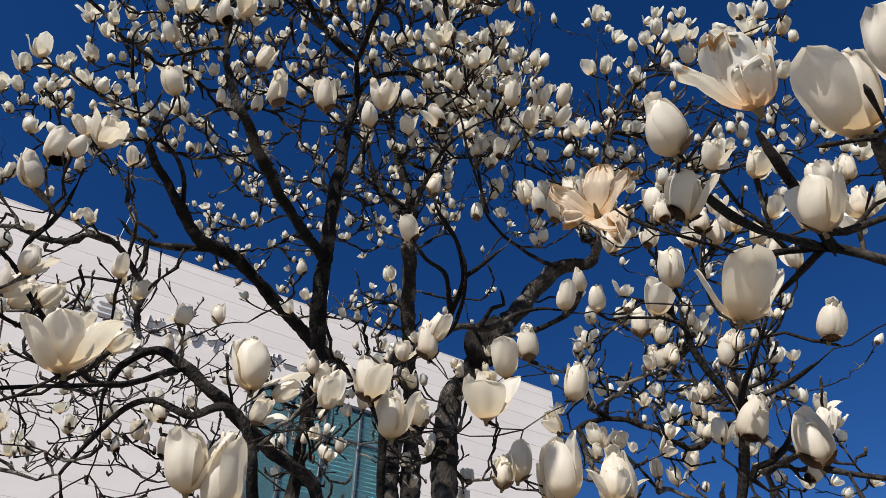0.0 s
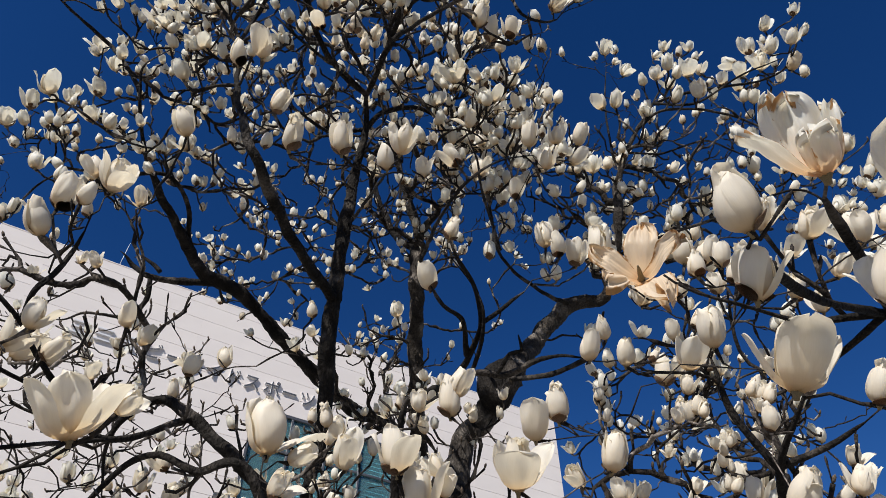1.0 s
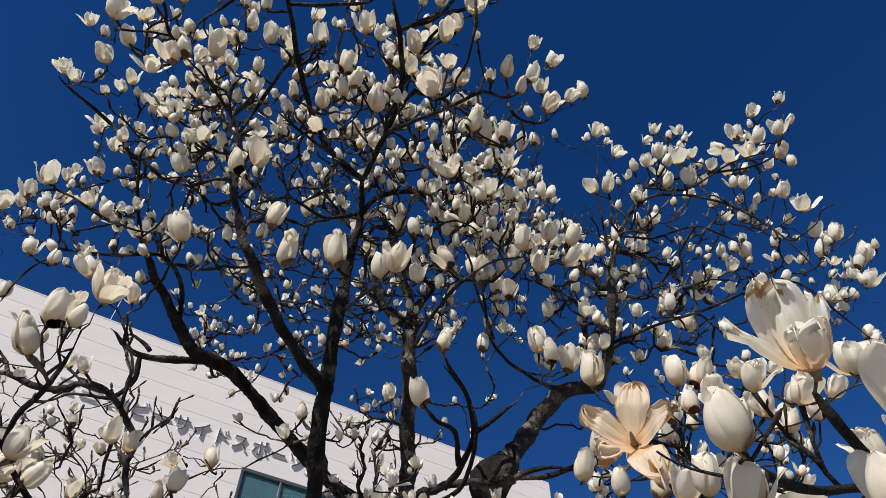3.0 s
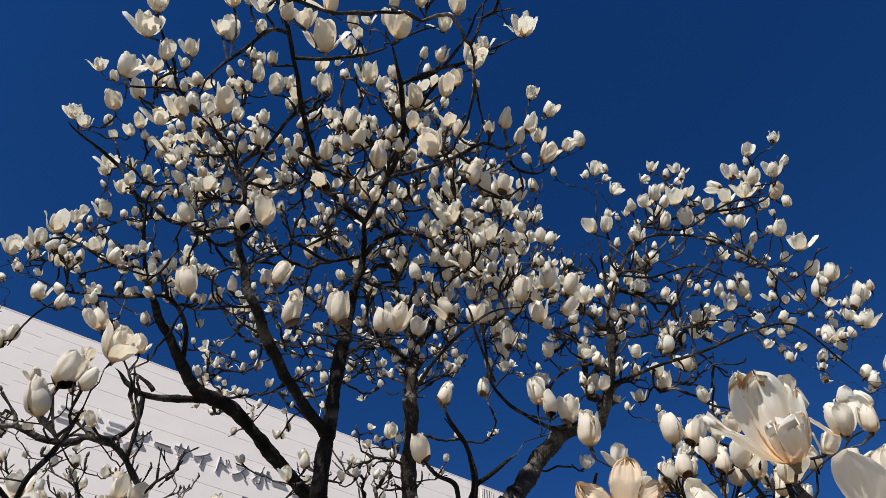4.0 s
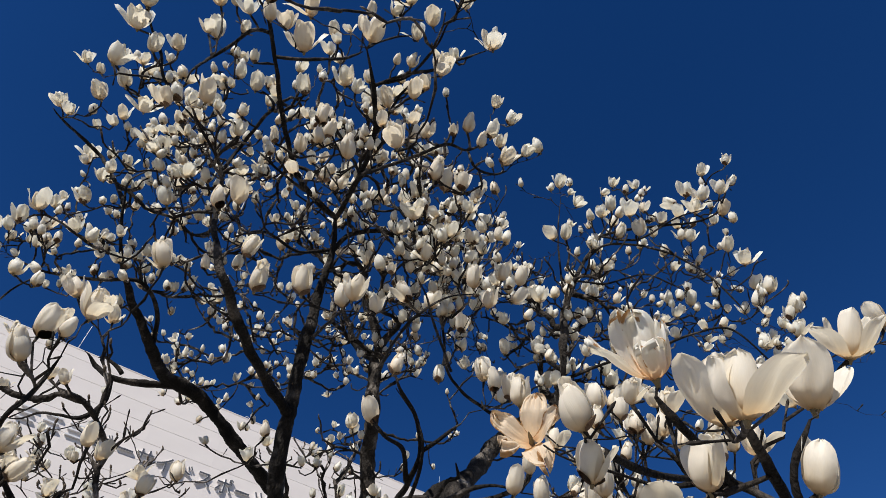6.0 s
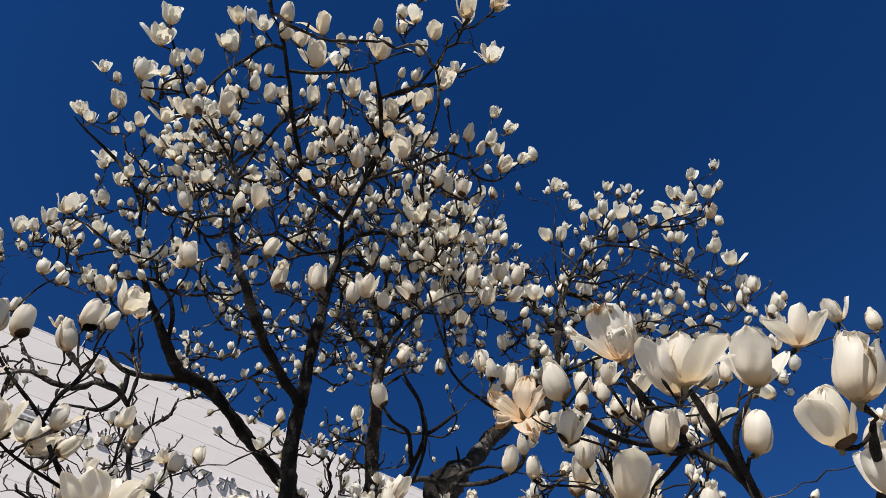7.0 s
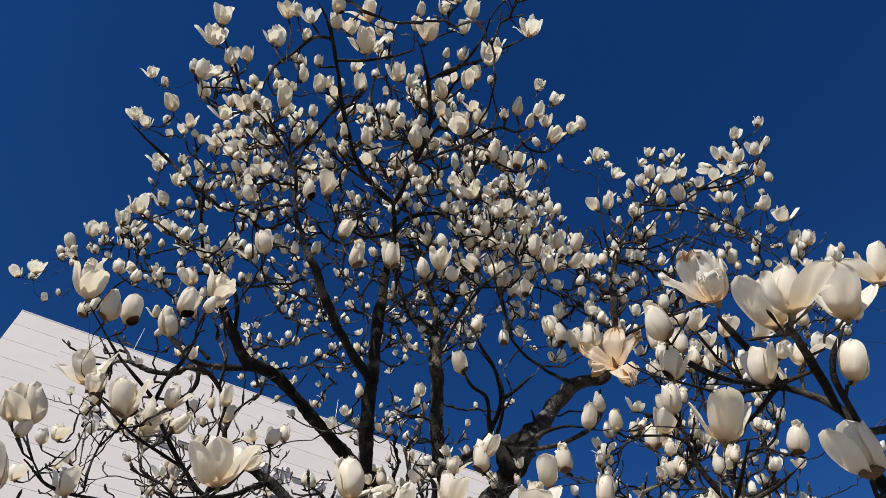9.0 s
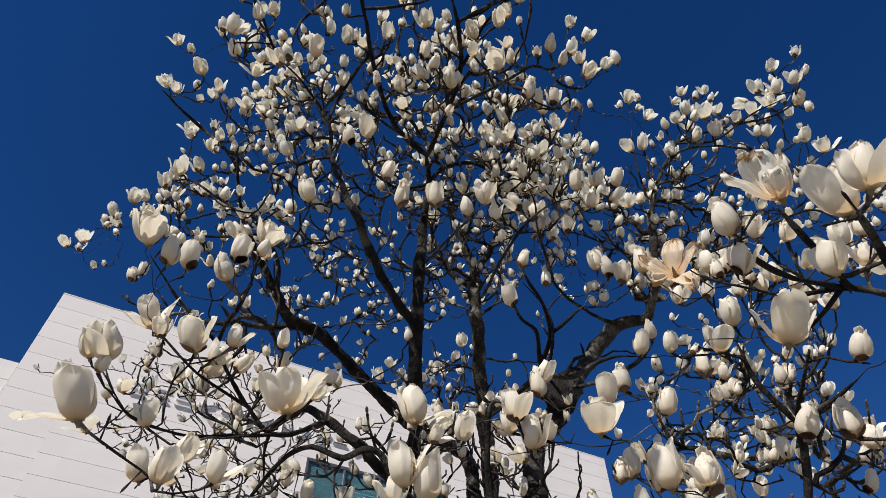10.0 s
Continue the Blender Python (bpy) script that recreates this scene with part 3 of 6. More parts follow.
branch("limb", (-0.455, 1.851, 4.533, 0.0108), (-0.602, 1.747, 4.359, 0.0087), (-0.711, 1.541, 4.222, 0.0067), (-0.591, 1.055, 3.549, 0.0039))
branch("limb", (-0.475, 1.943, 4.465, 0.0092), (-0.238, 1.303, 3.645, 0.0057), (-0.139, 0.978, 3.177, 0.0038), (-0.147, 1.097, 3.227, 0.0035))
branch("limb", (-0.297, 1.356, 4.524, 0.0084), (-0.289, 0.964, 4.040, 0.0060), (-0.304, 0.730, 3.778, 0.0045), (-0.371, 0.725, 3.916, 0.0041))
branch("limb", (-1.036, 1.144, 2.705, 0.0069), (-0.982, 1.064, 2.728, 0.0062), (-0.963, 1.076, 2.801, 0.0060), (-0.955, 1.077, 2.872, 0.0056), (-0.933, 1.049, 2.914, 0.0052))
branch("limb", (-0.174, 2.265, 3.964, 0.0101), (-0.058, 1.545, 3.531, 0.0069), (0.041, 1.315, 3.457, 0.0056), (0.145, 1.306, 3.542, 0.0049), (0.236, 1.279, 3.533, 0.0041))
branch("limb", (0.213, 2.057, 3.859, 0.0068), (0.098, 1.539, 3.656, 0.0050), (0.058, 1.246, 3.473, 0.0037), (0.012, 1.086, 3.409, 0.0028))
branch("limb", (-0.551, 2.140, 4.069, 0.0087), (-0.312, 1.430, 3.499, 0.0056), (-0.211, 1.100, 3.204, 0.0040), (-0.144, 1.121, 3.227, 0.0035))
branch("limb", (-0.235, 2.438, 3.280, 0.0172), (-0.097, 2.046, 3.087, 0.0138), (-0.020, 1.791, 2.974, 0.0126), (0.064, 1.685, 2.934, 0.0110), (0.141, 1.694, 2.929, 0.0110), (0.223, 1.623, 2.925, 0.0097), (0.300, 1.562, 2.912, 0.0084), (0.362, 1.528, 2.878, 0.0062))
branch("limb", (-0.015, 1.746, 2.947, 0.0101), (0.025, 1.604, 2.933, 0.0097), (0.062, 1.483, 2.968, 0.0084), (0.039, 1.395, 3.038, 0.0074), (-0.017, 1.284, 3.062, 0.0052), (-0.040, 1.230, 3.105, 0.0041))
branch("limb", (0.062, 1.483, 2.968, 0.0074), (0.116, 1.453, 2.994, 0.0063), (0.151, 1.430, 3.014, 0.0053), (0.190, 1.409, 3.032, 0.0042))
branch("limb", (0.021, 1.599, 2.937, 0.0086), (0.004, 1.436, 2.940, 0.0072), (-0.054, 1.318, 2.905, 0.0059), (-0.083, 1.202, 2.869, 0.0047))
branch("limb", (0.119, 1.689, 2.932, 0.0077), (0.161, 1.640, 2.973, 0.0066), (0.199, 1.632, 2.981, 0.0055), (0.186, 1.593, 3.012, 0.0044))
# swollen stump of a lost limb
branch("limb", (0.244, 2.249, 3.346, 0.0475), (0.204, 2.234, 3.280, 0.0768), (0.175, 2.241, 3.235, 0.0842), (0.153, 2.269, 3.198, 0.0758), (0.133, 2.311, 3.177, 0.0543))
# blossoms: middle of each, length, and how far it has opened (0 bud .. 3 worn)
spray((0.903, 3.708, 3.296, 0.095, 1), (-0.616, 3.077, 3.543, 0.095, 1), (-0.257, 2.774, 3.569, 0.099, 2), (-0.363, 3.022, 3.582, 0.087, 2), (0.699, 3.429, 3.597, 0.095, 1), (-0.155, 2.884, 3.730, 0.088, 2), (2.116, 5.012, 3.761, 0.095, 0), (1.371, 4.314, 3.765, 0.095, 1), (-0.772, 2.734, 3.916, 0.090, 2), (-0.331, 2.829, 4.150, 0.119, 1), (-0.367, 2.399, 5.102, 0.071, 2), (-0.180, 2.172, 5.763, 0.086, 0), (-0.882, 1.451, 5.867, 0.071, 0), (-0.999, 2.298, 5.934, 0.099, 0), (-0.654, 2.550, 5.971, 0.093, 1), (-1.079, 2.453, 6.051, 0.093, 1), (-1.416, 2.571, 6.264, 0.078, 0), (-1.315, 2.514, 6.306, 0.078, 0))
spray((-1.218, 2.444, 6.329, 0.088, 0), (-1.682, 1.742, 6.899, 0.078, 2), (-0.889, 1.725, 6.900, 0.078, 1))
spray((-1.192, 2.324, 2.865, 0.068, 0), (-0.918, 2.513, 2.933, 0.095, 2), (-1.242, 2.369, 2.937, 0.065, 0), (-1.140, 2.230, 2.943, 0.072, 1), (-0.785, 2.382, 3.075, 0.095, 0), (-1.272, 2.850, 3.097, 0.095, 0), (-1.027, 2.039, 3.132, 0.074, 1), (-0.850, 1.892, 3.142, 0.087, 0), (-0.507, 2.702, 3.258, 0.095, 0), (-0.321, 2.590, 3.379, 0.106, 2), (-0.805, 2.580, 3.710, 0.099, 2))
spray((-1.174, 1.236, 3.419, 0.095, 1), (-1.102, 1.410, 3.466, 0.085, 2), (-1.096, 1.478, 3.904, 0.095, 0))
spray((-1.179, 0.652, 4.134, 0.112, 1), (-1.358, 0.765, 4.468, 0.086, 0), (-1.071, 1.393, 4.502, 0.087, 0), (-1.163, 1.387, 4.541, 0.086, 1), (-1.328, 0.870, 4.658, 0.076, 2), (-1.173, 0.999, 4.772, 0.075, 1), (-1.250, 0.996, 4.775, 0.075, 1))
spray((-1.819, 3.781, 3.800, 0.095, 2), (-1.056, 2.611, 3.809, 0.055, 0), (-1.485, 1.516, 4.108, 0.095, 1), (0.798, 3.978, 4.126, 0.095, 0), (-0.426, 3.660, 4.211, 0.089, 0), (1.653, 4.748, 4.219, 0.078, 0), (1.288, 4.300, 4.229, 0.086, 0), (1.552, 4.462, 4.263, 0.078, 1), (-1.523, 1.791, 4.295, 0.086, 2), (1.206, 4.189, 4.319, 0.086, 0), (-1.606, 2.114, 4.322, 0.084, 0), (-1.555, 1.955, 4.351, 0.081, 1), (1.121, 4.113, 4.378, 0.086, 1), (-0.464, 3.633, 4.380, 0.086, 0), (1.466, 4.589, 4.389, 0.078, 1))
spray((-1.388, 3.266, 4.446, 0.062, 1), (-0.464, 3.960, 4.535, 0.078, 0), (-0.414, 3.928, 4.565, 0.078, 0), (-0.017, 3.942, 4.606, 0.068, 0), (-0.377, 3.732, 4.612, 0.086, 1), (-1.530, 1.989, 4.629, 0.107, 2), (0.012, 3.874, 4.667, 0.068, 0), (-0.564, 3.773, 4.715, 0.078, 2), (-0.345, 3.815, 4.791, 0.081, 1), (-1.715, 3.554, 4.828, 0.078, 0), (-1.642, 3.524, 4.858, 0.078, 0), (-1.389, 1.686, 4.895, 0.087, 0), (0.241, 4.336, 4.897, 0.059, 0), (-1.768, 1.611, 4.899, 0.093, 1), (-0.628, 4.054, 4.903, 0.076, 2), (-1.478, 1.707, 4.928, 0.086, 0))
spray((-0.539, 4.017, 4.930, 0.076, 0), (-1.346, 3.224, 4.979, 0.086, 0), (-1.354, 1.001, 5.039, 0.068, 1), (-1.385, 1.833, 5.060, 0.086, 0), (-0.743, 4.134, 5.065, 0.059, 0), (-0.604, 4.094, 5.093, 0.068, 2), (-1.721, 2.076, 5.187, 0.091, 1))
spray((-1.644, 3.781, 5.198, 0.086, 0), (-1.516, 3.946, 5.219, 0.078, 0), (-1.711, 1.760, 5.222, 0.080, 0), (-1.505, 1.525, 5.226, 0.084, 1), (-1.418, 3.722, 5.240, 0.086, 0), (-1.570, 1.473, 5.267, 0.084, 0), (-2.004, 1.936, 5.293, 0.076, 1), (-1.875, 1.876, 5.325, 0.076, 2), (-1.907, 2.157, 5.329, 0.086, 0), (-1.839, 1.576, 5.344, 0.080, 0), (-1.869, 3.787, 5.346, 0.068, 1), (-1.217, 3.773, 5.347, 0.059, 0), (-1.536, 3.543, 5.378, 0.086, 0), (-1.650, 2.180, 5.383, 0.072, 0), (-1.964, 3.733, 5.388, 0.078, 0), (-2.194, 1.856, 5.398, 0.092, 1))
spray((-1.778, 3.711, 5.402, 0.068, 2), (-1.918, 3.695, 5.416, 0.068, 2), (-1.825, 3.675, 5.431, 0.068, 1), (-1.733, 3.636, 5.459, 0.068, 0), (-1.407, 3.592, 5.488, 0.068, 0), (-1.741, 1.621, 5.511, 0.076, 0), (-1.851, 3.564, 5.515, 0.078, 1), (-1.562, 3.362, 5.516, 0.086, 1), (-1.417, 1.600, 5.523, 0.076, 0), (-1.836, 1.246, 5.688, 0.089, 1))
spray((-2.002, 3.102, 4.517, 0.062, 0), (-2.218, 2.310, 4.658, 0.064, 1), (-2.923, 3.454, 4.834, 0.078, 0), (-2.980, 2.627, 4.933, 0.062, 0), (-2.057, 2.330, 5.179, 0.087, 1), (-1.895, 2.470, 5.207, 0.065, 1), (-2.098, 2.291, 5.413, 0.082, 0), (-2.157, 2.277, 5.425, 0.082, 2), (-2.154, 3.570, 5.515, 0.068, 1), (-1.968, 3.566, 5.515, 0.068, 1), (-2.061, 3.550, 5.529, 0.059, 0), (-2.180, 3.460, 5.599, 0.068, 1), (-2.838, 3.214, 5.796, 0.068, 0), (-2.979, 3.180, 5.824, 0.059, 1), (-2.588, 2.309, 5.960, 0.072, 0))
spray((-1.835, 2.513, 2.959, 0.068, 1), (-1.943, 2.173, 3.227, 0.071, 1), (-1.784, 1.998, 3.276, 0.087, 1), (-1.737, 2.626, 3.338, 0.095, 1), (-1.757, 2.237, 3.423, 0.076, 1), (-1.712, 2.665, 3.477, 0.119, 1), (-2.020, 2.261, 3.582, 0.071, 1), (-1.704, 3.348, 3.630, 0.095, 1), (-1.621, 2.532, 3.803, 0.095, 2), (-2.119, 3.659, 3.972, 0.087, 1), (-2.178, 3.072, 4.000, 0.098, 2), (-2.879, 3.428, 4.033, 0.095, 2), (-2.150, 2.986, 4.040, 0.099, 1), (-2.026, 3.136, 4.067, 0.095, 1), (-2.417, 3.436, 4.094, 0.089, 0), (-2.307, 3.422, 4.163, 0.087, 2))
spray((-2.486, 3.312, 4.245, 0.079, 1), (-2.316, 3.183, 4.276, 0.080, 1), (-2.501, 3.248, 4.300, 0.079, 0), (-3.382, 4.583, 4.388, 0.078, 1), (-2.877, 3.741, 4.590, 0.068, 1), (-3.017, 3.730, 4.591, 0.078, 0), (-3.097, 3.443, 4.696, 0.086, 1), (-3.864, 3.518, 4.717, 0.059, 1), (-3.605, 3.504, 4.746, 0.068, 1))
spray((-2.145, 1.961, 4.025, 0.105, 0), (-2.081, 1.946, 4.047, 0.095, 1), (-1.877, 1.698, 4.072, 0.107, 1), (-1.856, 1.837, 4.151, 0.095, 0), (-2.515, 2.065, 4.242, 0.058, 0), (-1.955, 1.873, 4.284, 0.086, 0), (-2.654, 1.920, 4.314, 0.086, 0), (-1.760, 2.003, 4.447, 0.077, 0), (-1.894, 1.797, 4.454, 0.080, 0), (-1.880, 2.303, 4.473, 0.074, 0), (-1.723, 2.097, 4.514, 0.078, 0))
spray((-2.506, 1.973, 4.536, 0.083, 1), (-2.016, 1.806, 4.584, 0.077, 0), (-1.790, 2.008, 4.595, 0.073, 2), (-1.414, 1.980, 4.621, 0.086, 0), (-2.850, 2.216, 4.635, 0.072, 0), (-1.337, 2.239, 4.675, 0.070, 0), (-1.511, 2.503, 4.679, 0.066, 0), (-2.054, 1.867, 4.689, 0.073, 0), (-1.886, 2.269, 4.695, 0.071, 1), (-1.982, 2.039, 4.729, 0.069, 0), (-2.645, 2.213, 4.761, 0.073, 0), (-1.866, 2.171, 4.842, 0.065, 1), (-1.720, 2.318, 4.859, 0.074, 1), (-1.810, 2.222, 4.934, 0.074, 0), (-1.665, 2.311, 5.076, 0.069, 1), (-2.215, 1.955, 5.091, 0.080, 2))
spray((-2.188, 2.141, 5.139, 0.076, 1), (-2.363, 2.193, 5.321, 0.071, 0), (-2.421, 2.211, 5.563, 0.066, 1))
spray((-0.542, 0.345, 4.026, 0.102, 0), (-0.832, 0.470, 4.362, 0.105, 2), (-0.715, 1.336, 4.722, 0.067, 2), (-0.615, 0.911, 4.797, 0.080, 1))
spray((-0.875, 1.308, 4.815, 0.074, 1), (-0.519, 0.978, 4.860, 0.077, 0), (-0.519, 0.923, 5.137, 0.094, 1), (-0.732, 1.385, 5.293, 0.086, 0), (-0.710, 1.523, 5.402, 0.080, 2), (-0.511, 1.074, 5.411, 0.082, 0), (-0.480, 0.974, 5.648, 0.078, 2))
spray((0.116, 0.178, 3.653, 0.095, 1), (-0.384, 0.837, 3.917, 0.086, 0), (-0.492, 1.195, 4.210, 0.062, 2), (-0.400, 1.191, 4.278, 0.058, 0), (-0.227, 1.084, 4.347, 0.068, 0), (-0.253, 1.034, 4.384, 0.068, 0), (0.095, 1.170, 4.487, 0.067, 0), (0.128, 1.221, 4.580, 0.063, 0), (-0.267, 0.893, 4.672, 0.083, 1), (-0.457, 1.388, 5.185, 0.089, 0))
spray((0.218, 0.157, 3.663, 0.095, 1), (-0.338, 1.071, 3.958, 0.077, 0), (-0.150, 0.824, 4.039, 0.069, 1), (0.027, 0.926, 4.191, 0.091, 1))
spray((0.013, 0.733, 4.232, 0.081, 1), (0.021, 1.058, 4.261, 0.066, 1), (0.001, 1.182, 4.278, 0.063, 0), (0.529, 1.013, 4.287, 0.086, 0), (0.343, 1.189, 4.425, 0.071, 1))
spray((-0.068, 0.453, 4.468, 0.093, 2), (-0.130, 0.472, 4.582, 0.084, 1), (-0.027, 0.409, 4.684, 0.086, 0))
spray((0.165, 1.674, 4.523, 0.093, 1), (0.255, 2.116, 4.530, 0.087, 0), (0.461, 2.036, 4.589, 0.087, 2), (0.331, 2.072, 4.602, 0.086, 0), (0.239, 1.787, 4.651, 0.098, 1), (0.117, 1.816, 4.660, 0.085, 0), (0.320, 1.812, 4.660, 0.085, 0), (0.045, 1.989, 4.672, 0.081, 1), (0.318, 1.932, 4.711, 0.081, 0), (0.412, 1.723, 4.726, 0.085, 1), (0.397, 1.879, 4.750, 0.081, 1), (-0.007, 1.836, 4.789, 0.081, 0), (-0.136, 1.847, 4.800, 0.088, 0), (0.332, 1.625, 4.802, 0.085, 1), (-0.334, 1.949, 4.805, 0.086, 2), (0.249, 1.728, 4.867, 0.081, 0), (0.184, 1.716, 4.877, 0.081, 0))
spray((0.062, 1.923, 4.882, 0.077, 1), (-0.077, 1.552, 4.906, 0.086, 0), (0.111, 1.856, 4.932, 0.077, 0), (-0.308, 1.814, 4.975, 0.084, 1), (-0.192, 2.023, 4.980, 0.080, 1), (-0.352, 1.847, 5.116, 0.080, 0), (-0.110, 1.842, 5.117, 0.080, 0))
spray((-1.006, 1.358, 4.779, 0.074, 1))
spray((-0.800, 2.955, 4.653, 0.086, 1), (0.088, 3.178, 4.993, 0.095, 2), (0.097, 4.135, 5.052, 0.068, 1), (0.376, 4.129, 5.052, 0.068, 2), (0.423, 4.109, 5.067, 0.059, 2), (-0.278, 4.050, 5.122, 0.068, 1), (0.323, 3.833, 5.278, 0.059, 0), (-0.987, 2.792, 5.302, 0.086, 1), (-1.010, 3.604, 5.323, 0.086, 0), (0.624, 3.734, 5.349, 0.068, 1), (0.552, 3.661, 5.406, 0.078, 2), (-0.054, 3.637, 5.433, 0.078, 1), (-1.243, 3.625, 5.460, 0.078, 0), (-1.104, 3.622, 5.460, 0.078, 0), (-0.941, 3.619, 5.460, 0.078, 2), (-0.568, 3.611, 5.461, 0.068, 0))
spray((-0.102, 3.582, 5.475, 0.068, 0), (-1.174, 3.390, 5.489, 0.086, 0), (-1.152, 3.568, 5.502, 0.078, 1), (-1.315, 3.553, 5.516, 0.078, 0), (-1.036, 3.528, 5.530, 0.078, 0), (-1.244, 3.319, 5.544, 0.086, 0), (0.036, 3.487, 5.546, 0.068, 0), (-0.617, 3.482, 5.559, 0.068, 0), (0.315, 3.462, 5.561, 0.068, 1), (-1.633, 3.255, 5.598, 0.086, 1), (-1.364, 3.442, 5.601, 0.068, 1), (-0.851, 3.431, 5.601, 0.068, 0), (-1.645, 3.411, 5.628, 0.078, 0), (-0.997, 3.187, 5.641, 0.086, 0), (-1.575, 3.391, 5.643, 0.078, 1), (-1.132, 3.382, 5.643, 0.068, 0), (-1.437, 3.333, 5.685, 0.078, 2), (-1.320, 3.330, 5.685, 0.068, 0))
spray((-0.668, 3.316, 5.686, 0.059, 0), (-1.021, 3.115, 5.696, 0.086, 1), (-0.903, 3.210, 5.771, 0.068, 0), (-1.698, 3.097, 5.868, 0.078, 1), (-1.488, 3.092, 5.869, 0.068, 2), (-0.559, 2.943, 5.969, 0.059, 1), (-0.887, 2.876, 6.025, 0.059, 0), (-1.055, 2.768, 6.160, 0.107, 1))
spray((0.054, 2.818, 4.745, 0.086, 0), (0.201, 2.342, 4.855, 0.074, 1), (-0.189, 2.161, 4.875, 0.080, 1), (0.220, 2.206, 5.056, 0.068, 0), (0.437, 2.475, 5.215, 0.065, 0), (0.763, 3.675, 5.392, 0.078, 0), (-0.005, 1.826, 5.501, 0.086, 1))
spray((0.185, 2.003, 2.585, 0.095, 0), (1.155, 2.594, 3.095, 0.065, 1), (1.749, 3.402, 3.197, 0.095, 0), (0.957, 2.411, 3.311, 0.073, 0), (0.999, 2.313, 3.347, 0.070, 1), (0.751, 2.871, 3.357, 0.095, 0), (0.676, 2.457, 3.707, 0.095, 2), (1.434, 2.908, 3.729, 0.095, 1), (1.317, 3.456, 3.736, 0.095, 1), (1.115, 3.411, 3.761, 0.095, 2), (0.652, 2.032, 3.807, 0.061, 0), (0.891, 3.194, 3.933, 0.095, 1), (0.757, 2.157, 3.945, 0.087, 0), (0.837, 3.161, 3.957, 0.095, 0), (0.645, 1.965, 3.971, 0.095, 2), (1.001, 2.370, 4.041, 0.090, 1), (1.741, 4.035, 4.066, 0.095, 0))
spray((1.772, 4.513, 4.078, 0.095, 2), (1.823, 4.007, 4.096, 0.095, 1), (0.946, 2.105, 4.105, 0.095, 2), (0.607, 1.893, 4.129, 0.078, 0), (1.690, 4.403, 4.167, 0.095, 1), (0.653, 2.086, 4.243, 0.075, 0), (0.529, 1.895, 4.273, 0.079, 0), (0.726, 2.231, 4.280, 0.071, 0), (1.627, 4.397, 4.324, 0.078, 1), (2.617, 4.486, 4.329, 0.086, 0), (1.843, 4.344, 4.384, 0.078, 1), (1.429, 2.554, 4.399, 0.069, 1), (0.772, 2.277, 4.412, 0.067, 0), (0.777, 2.508, 4.430, 0.063, 1), (2.311, 4.107, 4.461, 0.086, 1))
spray((1.746, 4.494, 4.492, 0.068, 1), (1.812, 4.164, 4.536, 0.068, 1), (1.835, 3.791, 4.702, 0.086, 0), (1.211, 2.423, 4.735, 0.081, 0), (1.420, 4.240, 4.765, 0.049, 0), (1.429, 2.581, 4.774, 0.076, 2), (2.087, 3.690, 4.960, 0.078, 1), (1.083, 1.836, 5.023, 0.086, 0), (1.497, 2.057, 5.075, 0.075, 2), (1.622, 2.518, 5.102, 0.077, 1), (1.778, 2.630, 5.132, 0.074, 0), (1.718, 2.601, 5.156, 0.074, 0), (1.527, 2.173, 5.202, 0.070, 0))
spray((1.466, 2.224, 5.205, 0.071, 0), (1.514, 1.927, 5.300, 0.092, 1), (1.267, 1.890, 5.400, 0.078, 2), (1.713, 2.140, 5.522, 0.082, 0), (2.011, 2.588, 5.558, 0.062, 0), (2.418, 2.709, 5.631, 0.064, 0), (2.038, 2.029, 5.690, 0.075, 0))
spray((1.761, 2.984, 2.958, 0.095, 2), (2.441, 3.780, 3.221, 0.095, 1), (2.612, 3.734, 3.272, 0.095, 2), (1.295, 2.049, 3.276, 0.072, 1), (2.031, 3.710, 3.297, 0.095, 1), (1.249, 1.835, 3.305, 0.076, 2), (1.048, 2.244, 3.317, 0.076, 0), (1.456, 2.309, 3.335, 0.065, 1), (1.780, 3.251, 3.359, 0.095, 0), (0.984, 2.176, 3.371, 0.076, 1), (1.436, 2.241, 3.409, 0.065, 1), (1.622, 2.871, 3.414, 0.095, 0), (1.010, 2.285, 3.423, 0.073, 0), (0.999, 2.227, 3.440, 0.070, 0), (0.923, 2.210, 3.458, 0.070, 0), (1.830, 3.272, 3.470, 0.095, 0), (2.407, 3.547, 3.472, 0.095, 1))
spray((2.248, 1.884, 3.514, 0.095, 2), (2.847, 4.483, 3.585, 0.095, 1), (1.752, 1.898, 3.645, 0.111, 1), (2.168, 3.384, 3.647, 0.095, 0), (1.397, 1.835, 3.651, 0.114, 1), (2.117, 3.361, 3.672, 0.095, 0), (1.895, 3.291, 3.747, 0.095, 0), (1.783, 2.022, 3.754, 0.103, 1), (1.544, 2.184, 3.819, 0.095, 2), (1.984, 1.891, 3.841, 0.103, 1), (1.236, 2.182, 3.895, 0.097, 1), (2.188, 3.330, 3.902, 0.095, 2), (1.727, 2.662, 3.910, 0.095, 0), (2.043, 2.087, 3.924, 0.096, 0))
spray((1.861, 3.059, 3.998, 0.095, 1), (2.479, 4.092, 4.006, 0.095, 2), (1.466, 2.650, 4.006, 0.095, 1), (1.030, 2.141, 4.014, 0.098, 1), (1.089, 2.227, 4.025, 0.119, 0), (1.175, 2.101, 4.032, 0.095, 0), (1.537, 1.979, 4.042, 0.065, 2), (1.191, 2.211, 4.132, 0.089, 2), (2.950, 3.532, 4.167, 0.095, 0))
